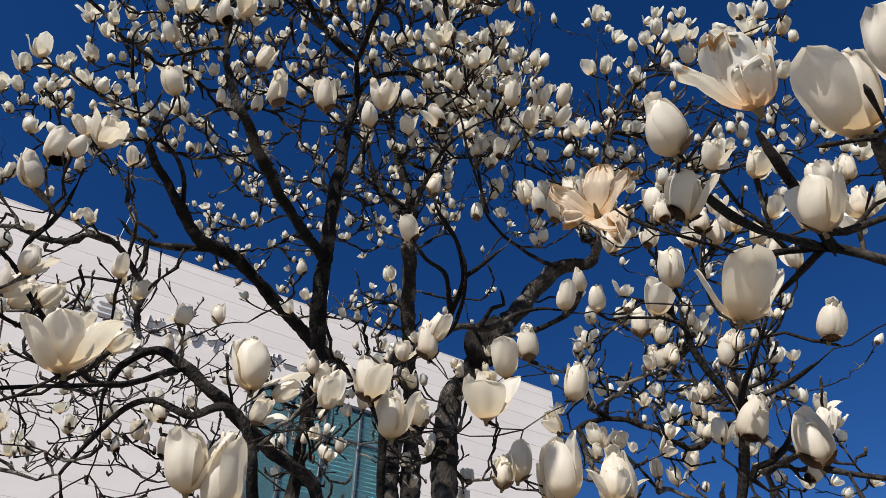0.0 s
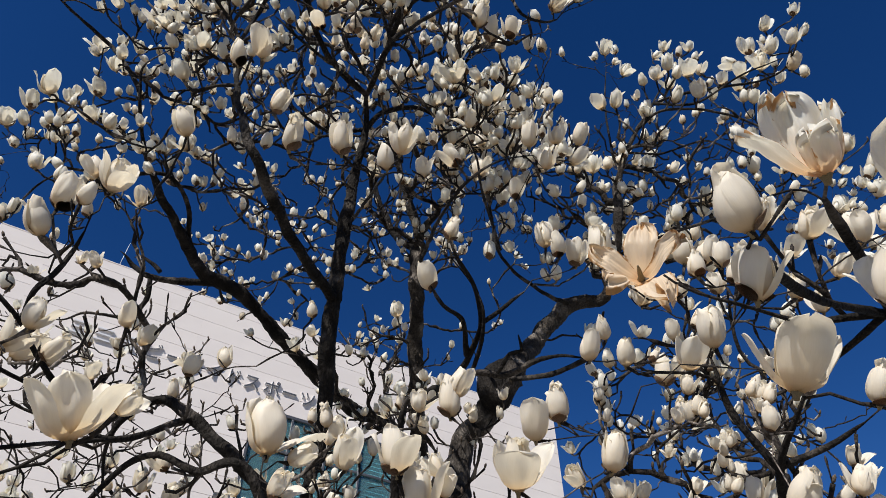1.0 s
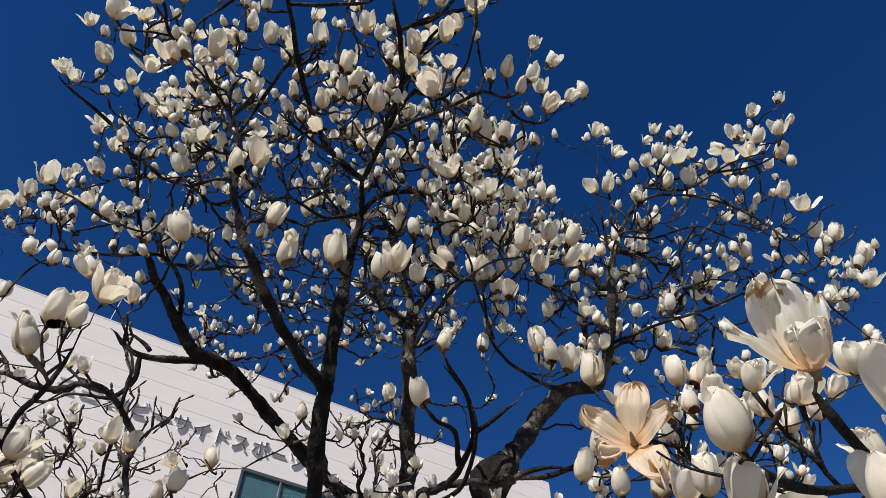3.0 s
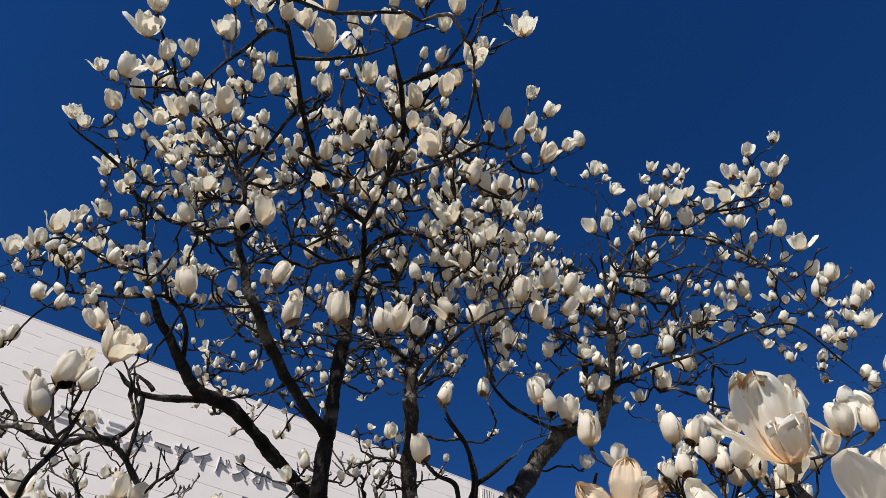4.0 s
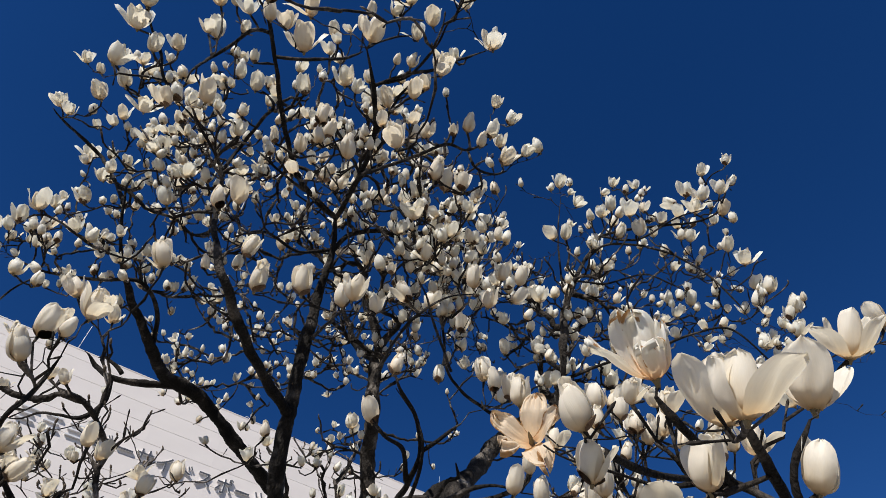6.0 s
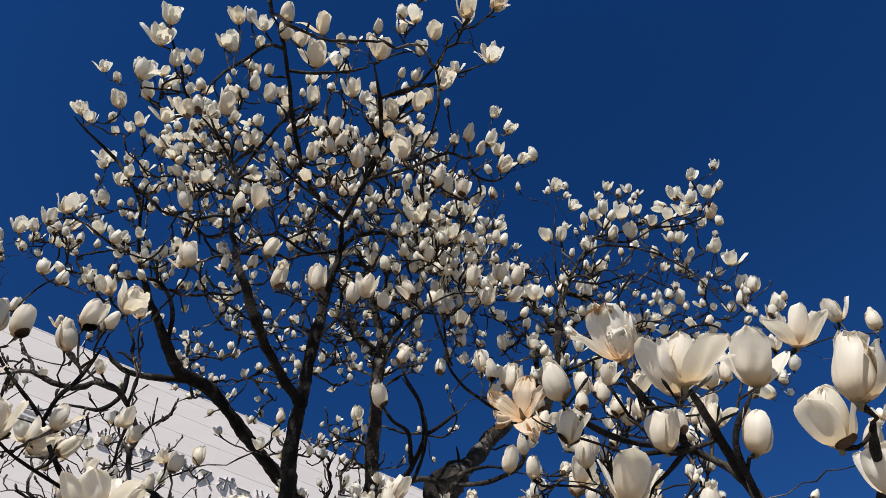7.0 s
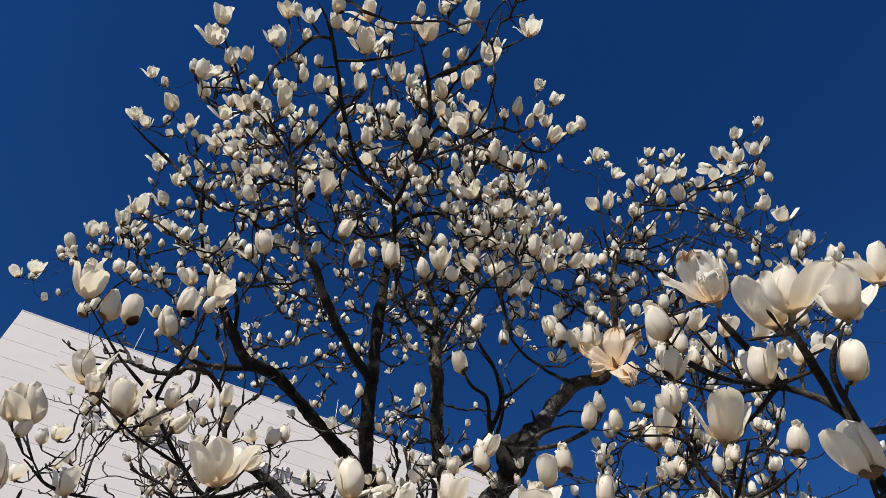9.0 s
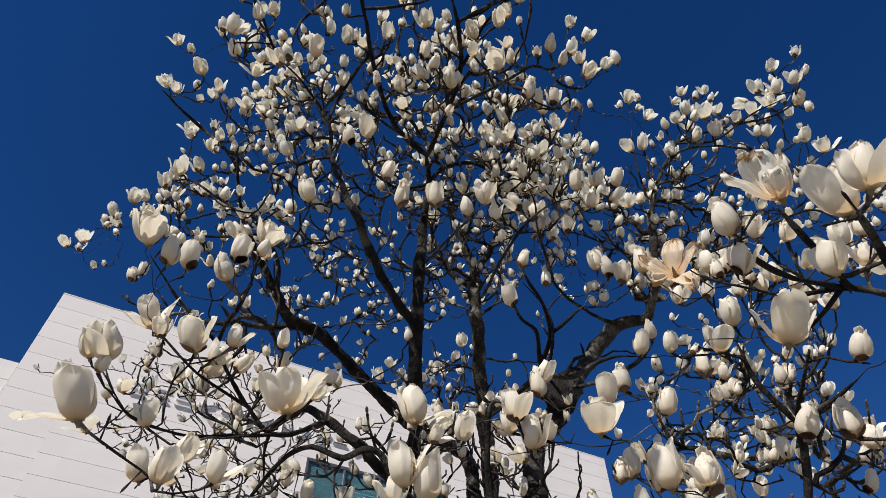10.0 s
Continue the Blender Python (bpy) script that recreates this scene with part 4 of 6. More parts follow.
spray((2.114, 2.190, 4.054, 0.088, 0), (1.979, 2.230, 4.203, 0.083, 0), (2.087, 2.198, 4.249, 0.082, 0), (1.854, 2.877, 4.268, 0.086, 0), (2.139, 2.507, 4.285, 0.075, 0), (2.495, 2.662, 4.336, 0.064, 2), (1.548, 2.214, 4.394, 0.086, 1), (2.248, 2.261, 4.407, 0.074, 0), (2.207, 2.563, 4.419, 0.071, 1), (1.828, 2.346, 4.502, 0.077, 0), (1.410, 2.253, 4.516, 0.089, 1))
spray((1.449, 2.396, 4.520, 0.086, 2), (2.501, 4.019, 4.550, 0.086, 1), (2.410, 4.012, 4.550, 0.086, 0), (2.026, 2.560, 4.558, 0.080, 0), (2.270, 2.360, 4.572, 0.071, 1), (1.776, 3.142, 4.584, 0.086, 0), (2.663, 4.238, 4.596, 0.086, 1), (2.283, 2.517, 4.656, 0.067, 1), (2.510, 2.783, 4.689, 0.062, 1), (2.509, 2.709, 4.745, 0.062, 0), (2.431, 2.366, 4.754, 0.066, 1), (2.151, 2.326, 4.783, 0.096, 0), (1.665, 2.562, 4.785, 0.076, 0))
spray((2.314, 2.787, 4.788, 0.071, 0), (1.614, 2.043, 4.808, 0.078, 1), (2.506, 2.507, 4.827, 0.061, 0), (1.196, 1.686, 4.836, 0.087, 0), (2.151, 3.311, 4.847, 0.086, 0), (1.556, 1.977, 4.886, 0.085, 0), (1.910, 2.433, 4.892, 0.076, 0), (1.195, 1.790, 4.902, 0.083, 0), (2.028, 2.628, 4.913, 0.071, 0), (2.069, 2.159, 4.945, 0.082, 1), (2.210, 2.344, 4.993, 0.069, 0), (2.672, 2.767, 5.244, 0.069, 0), (3.628, 3.084, 5.246, 0.078, 0), (2.739, 3.040, 5.350, 0.063, 0))
spray((1.890, 1.702, 4.871, 0.088, 1), (1.423, 2.284, 4.877, 0.060, 1), (1.493, 1.910, 4.982, 0.086, 1), (1.894, 1.850, 5.071, 0.080, 1), (1.805, 1.924, 5.144, 0.082, 0), (1.713, 1.959, 5.160, 0.083, 1), (2.181, 2.255, 5.362, 0.073, 0))
spray((2.019, 1.940, 5.405, 0.071, 0))
spray((0.619, 2.080, 4.773, 0.063, 0), (0.994, 2.285, 4.864, 0.089, 0), (1.041, 2.478, 4.892, 0.084, 1), (1.666, 3.691, 4.932, 0.078, 0), (1.135, 2.339, 4.932, 0.086, 0), (1.622, 3.652, 4.962, 0.068, 1), (1.390, 3.633, 4.964, 0.078, 0), (0.606, 2.155, 5.150, 0.077, 0), (1.119, 2.265, 5.217, 0.079, 0), (1.072, 2.143, 5.371, 0.072, 1), (0.750, 2.397, 5.443, 0.067, 2), (1.949, 2.847, 5.479, 0.067, 1), (1.157, 2.616, 5.482, 0.070, 0), (1.516, 2.885, 5.505, 0.067, 0), (1.498, 2.514, 5.516, 0.069, 0), (2.459, 3.417, 5.563, 0.059, 0))
spray((1.476, 2.067, 5.582, 0.082, 0), (1.749, 2.261, 5.667, 0.077, 1), (0.741, 2.030, 5.721, 0.084, 0), (1.320, 2.394, 5.749, 0.080, 1), (1.672, 2.100, 5.791, 0.077, 0), (2.438, 2.421, 5.807, 0.063, 1), (2.112, 1.995, 5.830, 0.077, 0), (1.752, 3.079, 5.831, 0.059, 0), (2.730, 3.021, 5.860, 0.059, 2), (1.006, 2.142, 5.874, 0.079, 0), (1.143, 2.106, 5.899, 0.079, 0), (1.321, 2.549, 5.916, 0.074, 0), (1.726, 2.250, 5.953, 0.072, 1))
spray((0.862, 2.913, 5.971, 0.059, 2), (2.297, 2.845, 6.001, 0.059, 1), (1.212, 2.280, 6.048, 0.073, 2), (1.547, 2.711, 6.071, 0.058, 1), (1.868, 2.316, 6.231, 0.067, 0))
spray((0.461, 2.072, 3.736, 0.082, 0), (-0.093, 1.462, 3.904, 0.066, 1), (0.052, 1.405, 3.958, 0.095, 2), (0.275, 2.032, 4.026, 0.078, 0), (-0.155, 1.536, 4.034, 0.088, 0), (-0.017, 1.534, 4.034, 0.088, 0), (0.464, 1.848, 4.042, 0.081, 1), (-0.068, 1.474, 4.079, 0.088, 0), (0.413, 1.775, 4.140, 0.095, 2), (0.212, 2.257, 4.152, 0.070, 0), (0.481, 1.741, 4.165, 0.095, 1))
spray((0.459, 1.744, 2.571, 0.092, 2), (0.887, 2.139, 2.680, 0.089, 1), (0.605, 2.019, 2.700, 0.077, 1), (0.911, 1.939, 2.713, 0.088, 0), (0.616, 2.171, 2.762, 0.071, 0), (1.197, 2.319, 2.815, 0.079, 1), (0.987, 2.614, 2.828, 0.095, 1), (0.998, 2.275, 2.840, 0.076, 0), (0.387, 1.363, 2.866, 0.076, 0), (0.942, 1.989, 2.872, 0.071, 0), (1.191, 2.375, 2.875, 0.076, 1), (1.080, 2.059, 2.932, 0.083, 0), (0.967, 2.151, 2.944, 0.068, 1), (0.977, 1.779, 2.946, 0.090, 0), (1.224, 2.282, 2.957, 0.076, 1), (1.099, 1.653, 2.963, 0.048, 1), (0.736, 1.333, 3.002, 0.080, 1))
spray((0.769, 1.862, 3.080, 0.096, 1), (1.172, 1.551, 3.123, 0.092, 1), (0.957, 1.966, 3.181, 0.087, 0), (0.568, 1.956, 3.187, 0.087, 0), (0.816, 1.880, 3.261, 0.087, 0), (1.207, 1.669, 3.270, 0.083, 0), (0.913, 1.861, 3.294, 0.087, 0), (0.736, 2.109, 3.300, 0.080, 1), (0.911, 2.054, 3.343, 0.080, 0), (0.753, 2.021, 3.362, 0.080, 2))
spray((0.324, 1.703, 2.598, 0.092, 2), (-0.076, 1.876, 2.722, 0.095, 1), (-0.115, 1.539, 2.745, 0.079, 1))
spray((-0.025, 1.242, 3.487, 0.095, 1), (0.082, 1.409, 3.638, 0.095, 2))
spray((-0.649, 1.771, 2.467, 0.095, 0), (-0.765, 1.964, 2.626, 0.095, 1), (-0.908, 1.939, 2.638, 0.092, 0), (-0.968, 1.839, 2.644, 0.075, 1), (-1.422, 2.026, 2.674, 0.067, 1), (-1.438, 1.842, 2.682, 0.102, 2), (-1.581, 2.163, 2.741, 0.086, 2), (-1.013, 2.025, 2.802, 0.082, 1), (-1.394, 2.141, 2.822, 0.086, 1), (-1.416, 2.329, 2.872, 0.079, 1), (-1.262, 2.157, 2.878, 0.075, 1), (-1.854, 1.794, 2.905, 0.092, 2), (-1.656, 1.641, 2.976, 0.090, 2), (-0.987, 1.583, 2.996, 0.078, 1), (-1.015, 1.922, 3.030, 0.080, 0))
spray((-1.388, 1.758, 3.060, 0.103, 0), (-1.831, 1.800, 3.078, 0.085, 1), (-1.321, 1.414, 3.118, 0.048, 2), (-0.992, 1.900, 3.134, 0.074, 2), (-1.566, 1.833, 3.189, 0.119, 1), (-1.601, 1.638, 3.293, 0.081, 0))
spray((-0.267, 1.277, 2.455, 0.095, 1), (-1.401, 1.554, 2.538, 0.076, 1), (-0.334, 1.510, 2.645, 0.076, 1), (-0.358, 1.447, 2.648, 0.075, 0), (-0.368, 1.623, 2.677, 0.066, 2))
spray((0.547, 1.019, 2.391, 0.060, 0), (0.281, 1.656, 2.402, 0.106, 0), (0.464, 1.656, 2.402, 0.106, 1), (0.706, 1.472, 2.455, 0.088, 2), (1.060, 1.738, 2.473, 0.087, 0), (1.000, 1.515, 2.504, 0.095, 1), (0.444, 1.723, 2.518, 0.057, 1), (1.047, 1.665, 2.534, 0.087, 0), (0.738, 1.637, 2.651, 0.050, 0), (1.227, 1.792, 2.657, 0.074, 1), (1.158, 1.725, 2.676, 0.079, 1), (1.282, 1.955, 2.701, 0.066, 1))
spray((0.511, 1.168, 2.638, 0.095, 1), (0.509, 1.106, 2.785, 0.069, 1), (0.746, 1.173, 2.973, 0.075, 2))
spray((1.127, 0.832, 2.441, 0.095, 1), (1.096, 0.768, 2.490, 0.095, 0), (0.971, 1.159, 2.908, 0.085, 2))
spray((-0.369, 0.005, 3.111, 0.095, 0))
spray((0.548, 0.998, 2.243, 0.095, 0), (0.439, 0.897, 2.507, 0.095, 1))
# nearest blossoms: middle, length, opening, and the way that each one points
bloom((0.376, 0.408, 2.417), 0.128, 3, (-0.30, -0.61, 0.74))
bloom((0.241, 0.402, 2.280), 0.083, 0, (-0.36, -0.46, 0.81))
bloom((0.455, 0.505, 2.265), 0.085, 1, (-0.10, -0.56, 0.82))
bloom((0.502, 0.450, 2.045), 0.098, 1, (-0.15, -0.55, 0.82))
bloom((0.655, 0.450, 2.405), 0.125, 2, (0.10, -0.45, 0.88))
bloom((0.435, 0.362, 2.288), 0.112, 2, (-0.10, -0.56, 0.82))
bloom((1.265, 0.809, 2.980), 0.086, 1, (-0.20, -0.40, 0.90))
bloom((1.495, 0.916, 3.078), 0.091, 0, (0.00, -0.32, 0.95))
bloom((0.691, 0.353, 2.098), 0.094, 1, (-0.11, -0.53, 0.84))
bloom((0.229, 0.647, 2.435), 0.099, 4, (-0.38, -0.91, 0.16))
bloom((0.475, 0.751, 2.084), 0.084, 0, (-0.15, -0.30, 0.94))
bloom((0.557, 0.639, 2.396), 0.065, 1, (-0.32, -0.42, 0.85))
bloom((0.659, 0.667, 2.440), 0.065, 2, (0.00, -0.41, 0.91))
bloom((0.465, 0.918, 2.684), 0.069, 0, (0.00, -0.32, 0.95))
bloom((0.645, 1.058, 2.754), 0.073, 1, (0.00, -0.41, 0.91))
bloom((0.696, 0.987, 2.684), 0.068, 1, (0.10, -0.40, 0.91))
bloom((0.539, 0.944, 2.730), 0.059, 0, (0.10, -0.40, 0.91))
bloom((0.386, 1.035, 2.704), 0.071, 1, (0.10, -0.40, 0.91))
bloom((-1.061, 0.783, 2.762), 0.101, 0, (0.10, -0.40, 0.91))
bloom((-1.109, 0.960, 2.634), 0.078, 1, (0.32, -0.42, 0.85))
bloom((-1.096, 0.789, 2.359), 0.057, 0, (0.49, -0.49, 0.73))
bloom((-0.929, 1.158, 2.647), 0.086, 0, (0.72, -0.36, 0.60))
bloom((-0.868, 0.809, 2.093), 0.088, 1, (0.10, -0.40, 0.91))
bloom((-0.976, 0.887, 2.151), 0.096, 1, (-0.20, -0.40, 0.90))
bloom((-0.891, 0.914, 2.199), 0.084, 1, (0.32, -0.42, 0.85))
bloom((-0.774, 0.867, 2.115), 0.078, 1, (0.36, -0.42, 0.83))
bloom((-0.382, 0.895, 2.117), 0.104, 1, (0.00, -0.41, 0.91))
bloom((-0.335, 0.917, 2.101), 0.110, 0, (-0.10, -0.40, 0.91))
bloom((0.201, 1.034, 2.168), 0.117, 0, (-0.10, -0.31, 0.94))
bloom((0.297, 1.052, 2.159), 0.117, 0, (0.00, -0.32, 0.95))
bloom((0.135, 1.069, 2.199), 0.083, 0, (0.10, -0.31, 0.94))
bloom((-0.131, 0.945, 2.288), 0.090, 1, (-0.10, -0.40, 0.91))
bloom((-0.316, 0.981, 2.245), 0.061, 1, (0.57, -0.46, 0.68))
bloom((-0.639, 1.023, 2.422), 0.069, 1, (0.67, -0.33, 0.67))
bloom((-0.327, 1.136, 2.374), 0.065, 1, (0.81, -0.35, 0.46))
bloom((-0.449, 1.202, 2.229), 0.097, 1, (0.00, -0.41, 0.91))
bloom((-0.444, 1.207, 2.297), 0.052, 1, (0.22, -0.44, 0.87))
bloom((-0.141, 1.092, 2.348), 0.081, 1, (-0.20, -0.40, 0.90))
bloom((-0.042, 1.032, 2.267), 0.054, 1, (0.53, -0.42, 0.74))
bloom((0.105, 1.053, 2.170), 0.067, 0, (0.16, -0.31, 0.94))
bloom((0.187, 1.067, 2.155), 0.075, 1, (0.00, -0.32, 0.95))
bloom((0.282, 1.018, 2.135), 0.071, 1, (0.00, -0.32, 0.95))
bloom((-1.040, 0.845, 2.802), 0.093, 0, (0.10, -0.40, 0.91))
bloom((-0.849, 0.898, 2.879), 0.062, 0, (0.49, -0.43, 0.76))
bloom((0.308, 1.009, 2.840), 0.104, 1, (0.00, -0.41, 0.91))
bloom((0.371, 1.028, 2.763), 0.079, 1, (0.00, -0.41, 0.91))
bloom((0.543, 1.092, 2.900), 0.087, 0, (0.00, -0.41, 0.91))
bloom((0.598, 1.097, 2.895), 0.087, 1, (0.20, -0.40, 0.90))
bloom((0.860, 0.942, 2.820), 0.102, 1, (-0.32, -0.42, 0.85))
bloom((0.867, 0.859, 2.758), 0.074, 1, (0.00, -0.41, 0.91))
bloom((0.655, 0.988, 2.726), 0.071, 1, (0.00, -0.41, 0.91))
bloom((0.606, 1.023, 2.763), 0.074, 0, (0.00, -0.41, 0.91))

# blossoms of the crown and of the low sprays, and the way that each one leans
bloom((-1.199, 0.585, 4.403), 0.116, 2, (0.11, -0.95, 0.30))
bloom((-1.133, 0.762, 4.617), 0.094, 1, (0.03, -0.89, 0.46))
bloom((-1.136, 0.682, 4.373), 0.097, 1, (0.11, -0.76, 0.65))
bloom((-2.201, 1.295, 5.758), 0.108, 1, (-0.06, -0.94, 0.33))
bloom((-2.109, 1.359, 5.729), 0.091, 0, (-0.07, -0.86, 0.51))
bloom((-1.319, 0.864, 4.410), 0.103, 1, (-0.22, -0.76, 0.61))
bloom((-1.804, 1.217, 5.067), 0.130, 1, (-0.18, -0.91, 0.37))
bloom((-2.101, 1.340, 5.176), 0.104, 2, (-0.18, -0.82, 0.55))
bloom((-1.989, 1.342, 5.066), 0.094, 1, (0.25, -0.71, 0.65))
bloom((-1.862, 1.334, 5.066), 0.078, 0, (0.11, -0.66, 0.74))
bloom((-1.912, 1.472, 5.144), 0.066, 0, (-0.11, -0.90, 0.41))
bloom((-1.840, 1.468, 5.209), 0.089, 1, (-0.04, -0.80, 0.60))
bloom((-2.292, 1.937, 5.652), 0.130, 2, (0.01, -0.92, 0.38))
bloom((-1.928, 1.724, 5.257), 0.092, 1, (0.14, -0.79, 0.60))
bloom((-1.756, 1.679, 5.097), 0.095, 1, (0.06, -0.69, 0.72))
bloom((-1.691, 1.694, 4.866), 0.063, 0, (-0.04, -0.79, 0.61))
bloom((-1.582, 1.470, 5.046), 0.118, 1, (-0.15, -0.74, 0.65))
bloom((-1.341, 1.330, 4.680), 0.111, 1, (-0.24, -0.72, 0.65))
bloom((-1.793, 1.608, 5.320), 0.076, 0, (0.03, -0.88, 0.48))
bloom((-1.862, 1.503, 5.388), 0.107, 1, (-0.03, -0.81, 0.59))
bloom((-1.202, 0.933, 4.305), 0.089, 2, (0.23, -0.89, 0.40))
bloom((-1.012, 0.791, 4.082), 0.098, 1, (0.02, -0.88, 0.48))
bloom((-0.980, 0.791, 4.134), 0.095, 0, (0.04, -0.78, 0.63))
bloom((-0.981, 0.890, 4.271), 0.075, 1, (0.05, -0.92, 0.38))
bloom((-0.827, 0.741, 4.051), 0.112, 0, (0.16, -0.82, 0.55))
bloom((-0.860, 0.883, 4.229), 0.059, 1, (0.10, -0.72, 0.69))
bloom((-0.872, 0.895, 4.661), 0.089, 0, (0.28, -0.87, 0.42))
bloom((-0.779, 0.899, 4.566), 0.118, 1, (0.11, -0.90, 0.42))
bloom((-0.734, 0.732, 4.420), 0.065, 0, (0.15, -0.82, 0.55))
bloom((-0.860, 0.786, 4.593), 0.054, 0, (0.23, -0.93, 0.29))
bloom((-0.591, 0.922, 4.060), 0.077, 0, (0.01, -0.91, 0.41))
bloom((-0.498, 0.980, 4.109), 0.092, 1, (-0.03, -0.83, 0.56))
bloom((-0.458, 0.904, 3.766), 0.073, 1, (-0.23, -0.69, 0.69))
bloom((-1.044, 1.817, 5.492), 0.068, 0, (0.16, -0.85, 0.51))
bloom((-1.071, 1.218, 4.022), 0.095, 0, (-0.14, -0.76, 0.64))
bloom((-0.643, 0.871, 3.490), 0.088, 0, (0.09, -0.69, 0.72))
bloom((-0.568, 0.833, 3.476), 0.097, 0, (0.09, -0.88, 0.47))
bloom((-0.787, 1.146, 4.034), 0.062, 1, (-0.07, -0.71, 0.70))
bloom((-1.016, 0.744, 4.829), 0.130, 1, (0.08, -0.96, 0.28))
bloom((-1.032, 0.716, 4.743), 0.085, 1, (-0.22, -0.91, 0.34))
bloom((-0.774, 0.554, 4.554), 0.093, 1, (-0.12, -0.96, 0.24))
bloom((-0.820, 0.679, 4.639), 0.075, 1, (0.25, -0.82, 0.51))
bloom((-0.575, 0.445, 4.132), 0.095, 1, (-0.03, -0.81, 0.58))
bloom((-0.528, 0.498, 4.199), 0.089, 1, (0.22, -0.95, 0.23))
bloom((-0.469, 0.483, 4.372), 0.108, 2, (0.01, -0.94, 0.33))
bloom((-0.469, 0.556, 4.193), 0.130, 2, (-0.02, -0.85, 0.53))
bloom((-0.566, 0.925, 4.613), 0.108, 0, (0.02, -0.94, 0.33))
bloom((-1.987, 1.834, 4.934), 0.126, 1, (-0.05, -0.78, 0.63))
bloom((-1.653, 1.310, 4.071), 0.111, 1, (-0.15, -0.66, 0.74))
bloom((-2.162, 1.878, 4.921), 0.099, 1, (0.06, -0.81, 0.58))
bloom((-1.664, 1.583, 4.272), 0.097, 1, (-0.10, -0.72, 0.69))
bloom((-2.187, 1.709, 4.433), 0.103, 1, (-0.08, -0.56, 0.83))
bloom((-1.717, 1.355, 4.021), 0.095, 1, (0.21, -0.68, 0.71))
bloom((-2.154, 1.741, 4.485), 0.097, 1, (-0.11, -0.80, 0.59))
bloom((-1.363, 1.994, 5.025), 0.094, 1, (-0.02, -0.67, 0.74))
bloom((-0.906, 2.520, 5.643), 0.118, 1, (-0.02, -0.85, 0.53))
bloom((-0.514, 0.869, 5.310), 0.116, 1, (-0.01, -0.91, 0.40))
bloom((-0.414, 0.729, 4.709), 0.065, 1, (-0.03, -0.82, 0.57))
bloom((-0.236, 0.533, 4.545), 0.080, 0, (0.17, -0.95, 0.27))
bloom((-0.190, 0.511, 4.181), 0.108, 2, (0.33, -0.83, 0.45))
bloom((-0.258, 0.544, 4.361), 0.079, 1, (-0.21, -0.79, 0.57))
bloom((-0.040, 0.607, 4.506), 0.084, 2, (-0.22, -0.92, 0.33))
bloom((0.033, 0.707, 5.105), 0.120, 2, (-0.04, -0.88, 0.47))
bloom((-0.119, 0.518, 4.512), 0.083, 1, (0.48, -0.75, 0.46))
bloom((0.192, 0.588, 4.967), 0.086, 2, (-0.07, -0.98, 0.20))
bloom((-0.117, 0.741, 4.519), 0.060, 0, (0.32, -0.84, 0.43))
bloom((-0.043, 0.672, 4.328), 0.080, 1, (0.31, -0.76, 0.57))
bloom((0.085, 0.682, 4.336), 0.113, 2, (0.13, -0.93, 0.33))
bloom((0.151, 0.805, 4.820), 0.078, 1, (-0.05, -0.88, 0.48))
bloom((0.346, 0.761, 4.961), 0.130, 2, (-0.04, -0.80, 0.60))
bloom((-0.034, 0.728, 4.157), 0.097, 1, (-0.13, -0.90, 0.42))
bloom((0.118, 0.974, 4.738), 0.056, 0, (-0.04, -0.82, 0.57))
bloom((-0.149, 0.790, 4.206), 0.105, 1, (-0.29, -0.91, 0.30))
bloom((-0.079, 0.668, 3.610), 0.099, 2, (-0.21, -0.90, 0.39))
bloom((-0.019, 0.692, 3.804), 0.062, 1, (0.14, -0.84, 0.52))
bloom((-0.339, 0.699, 3.796), 0.085, 0, (0.28, -0.68, 0.68))
bloom((-0.307, 0.720, 3.737), 0.076, 0, (0.40, -0.80, 0.45))
bloom((-0.328, 0.885, 3.707), 0.078, 0, (0.18, -0.61, 0.77))
bloom((-0.378, 0.889, 4.660), 0.118, 1, (-0.03, -0.83, 0.55))
bloom((-0.294, 0.867, 4.490), 0.087, 1, (0.34, -0.89, 0.32))
bloom((0.141, 0.890, 4.135), 0.064, 1, (-0.04, -0.84, 0.54))
bloom((0.213, 0.884, 4.208), 0.098, 0, (0.23, -0.74, 0.63))
bloom((0.275, 0.965, 4.215), 0.081, 0, (0.20, -0.89, 0.41))
bloom((0.360, 0.937, 4.568), 0.074, 1, (0.30, -0.82, 0.48))
bloom((0.425, 0.955, 4.437), 0.087, 1, (0.31, -0.71, 0.63))
bloom((0.328, 0.952, 4.308), 0.102, 0, (0.21, -0.88, 0.44))
bloom((0.391, 1.016, 4.169), 0.104, 1, (0.47, -0.71, 0.53))
bloom((0.492, 1.033, 4.266), 0.079, 1, (0.64, -0.75, 0.17))
bloom((0.366, 1.009, 4.307), 0.079, 1, (0.04, -0.85, 0.53))
bloom((0.076, 0.922, 3.862), 0.111, 0, (0.23, -0.69, 0.68))
bloom((0.119, 0.998, 3.905), 0.102, 0, (0.13, -0.84, 0.52))
bloom((0.181, 0.973, 3.858), 0.092, 1, (-0.03, -0.74, 0.67))
bloom((0.245, 1.274, 4.153), 0.079, 1, (-0.05, -0.88, 0.46))
bloom((0.252, 1.070, 3.931), 0.053, 1, (-0.04, -0.81, 0.59))
bloom((0.629, 2.306, 5.578), 0.113, 1, (0.32, -0.66, 0.67))
bloom((1.019, 1.981, 5.695), 0.130, 1, (-0.07, -0.88, 0.46))
bloom((1.186, 2.136, 5.672), 0.107, 2, (0.30, -0.79, 0.53))
bloom((0.002, 1.342, 4.405), 0.106, 1, (-0.04, -0.85, 0.52))
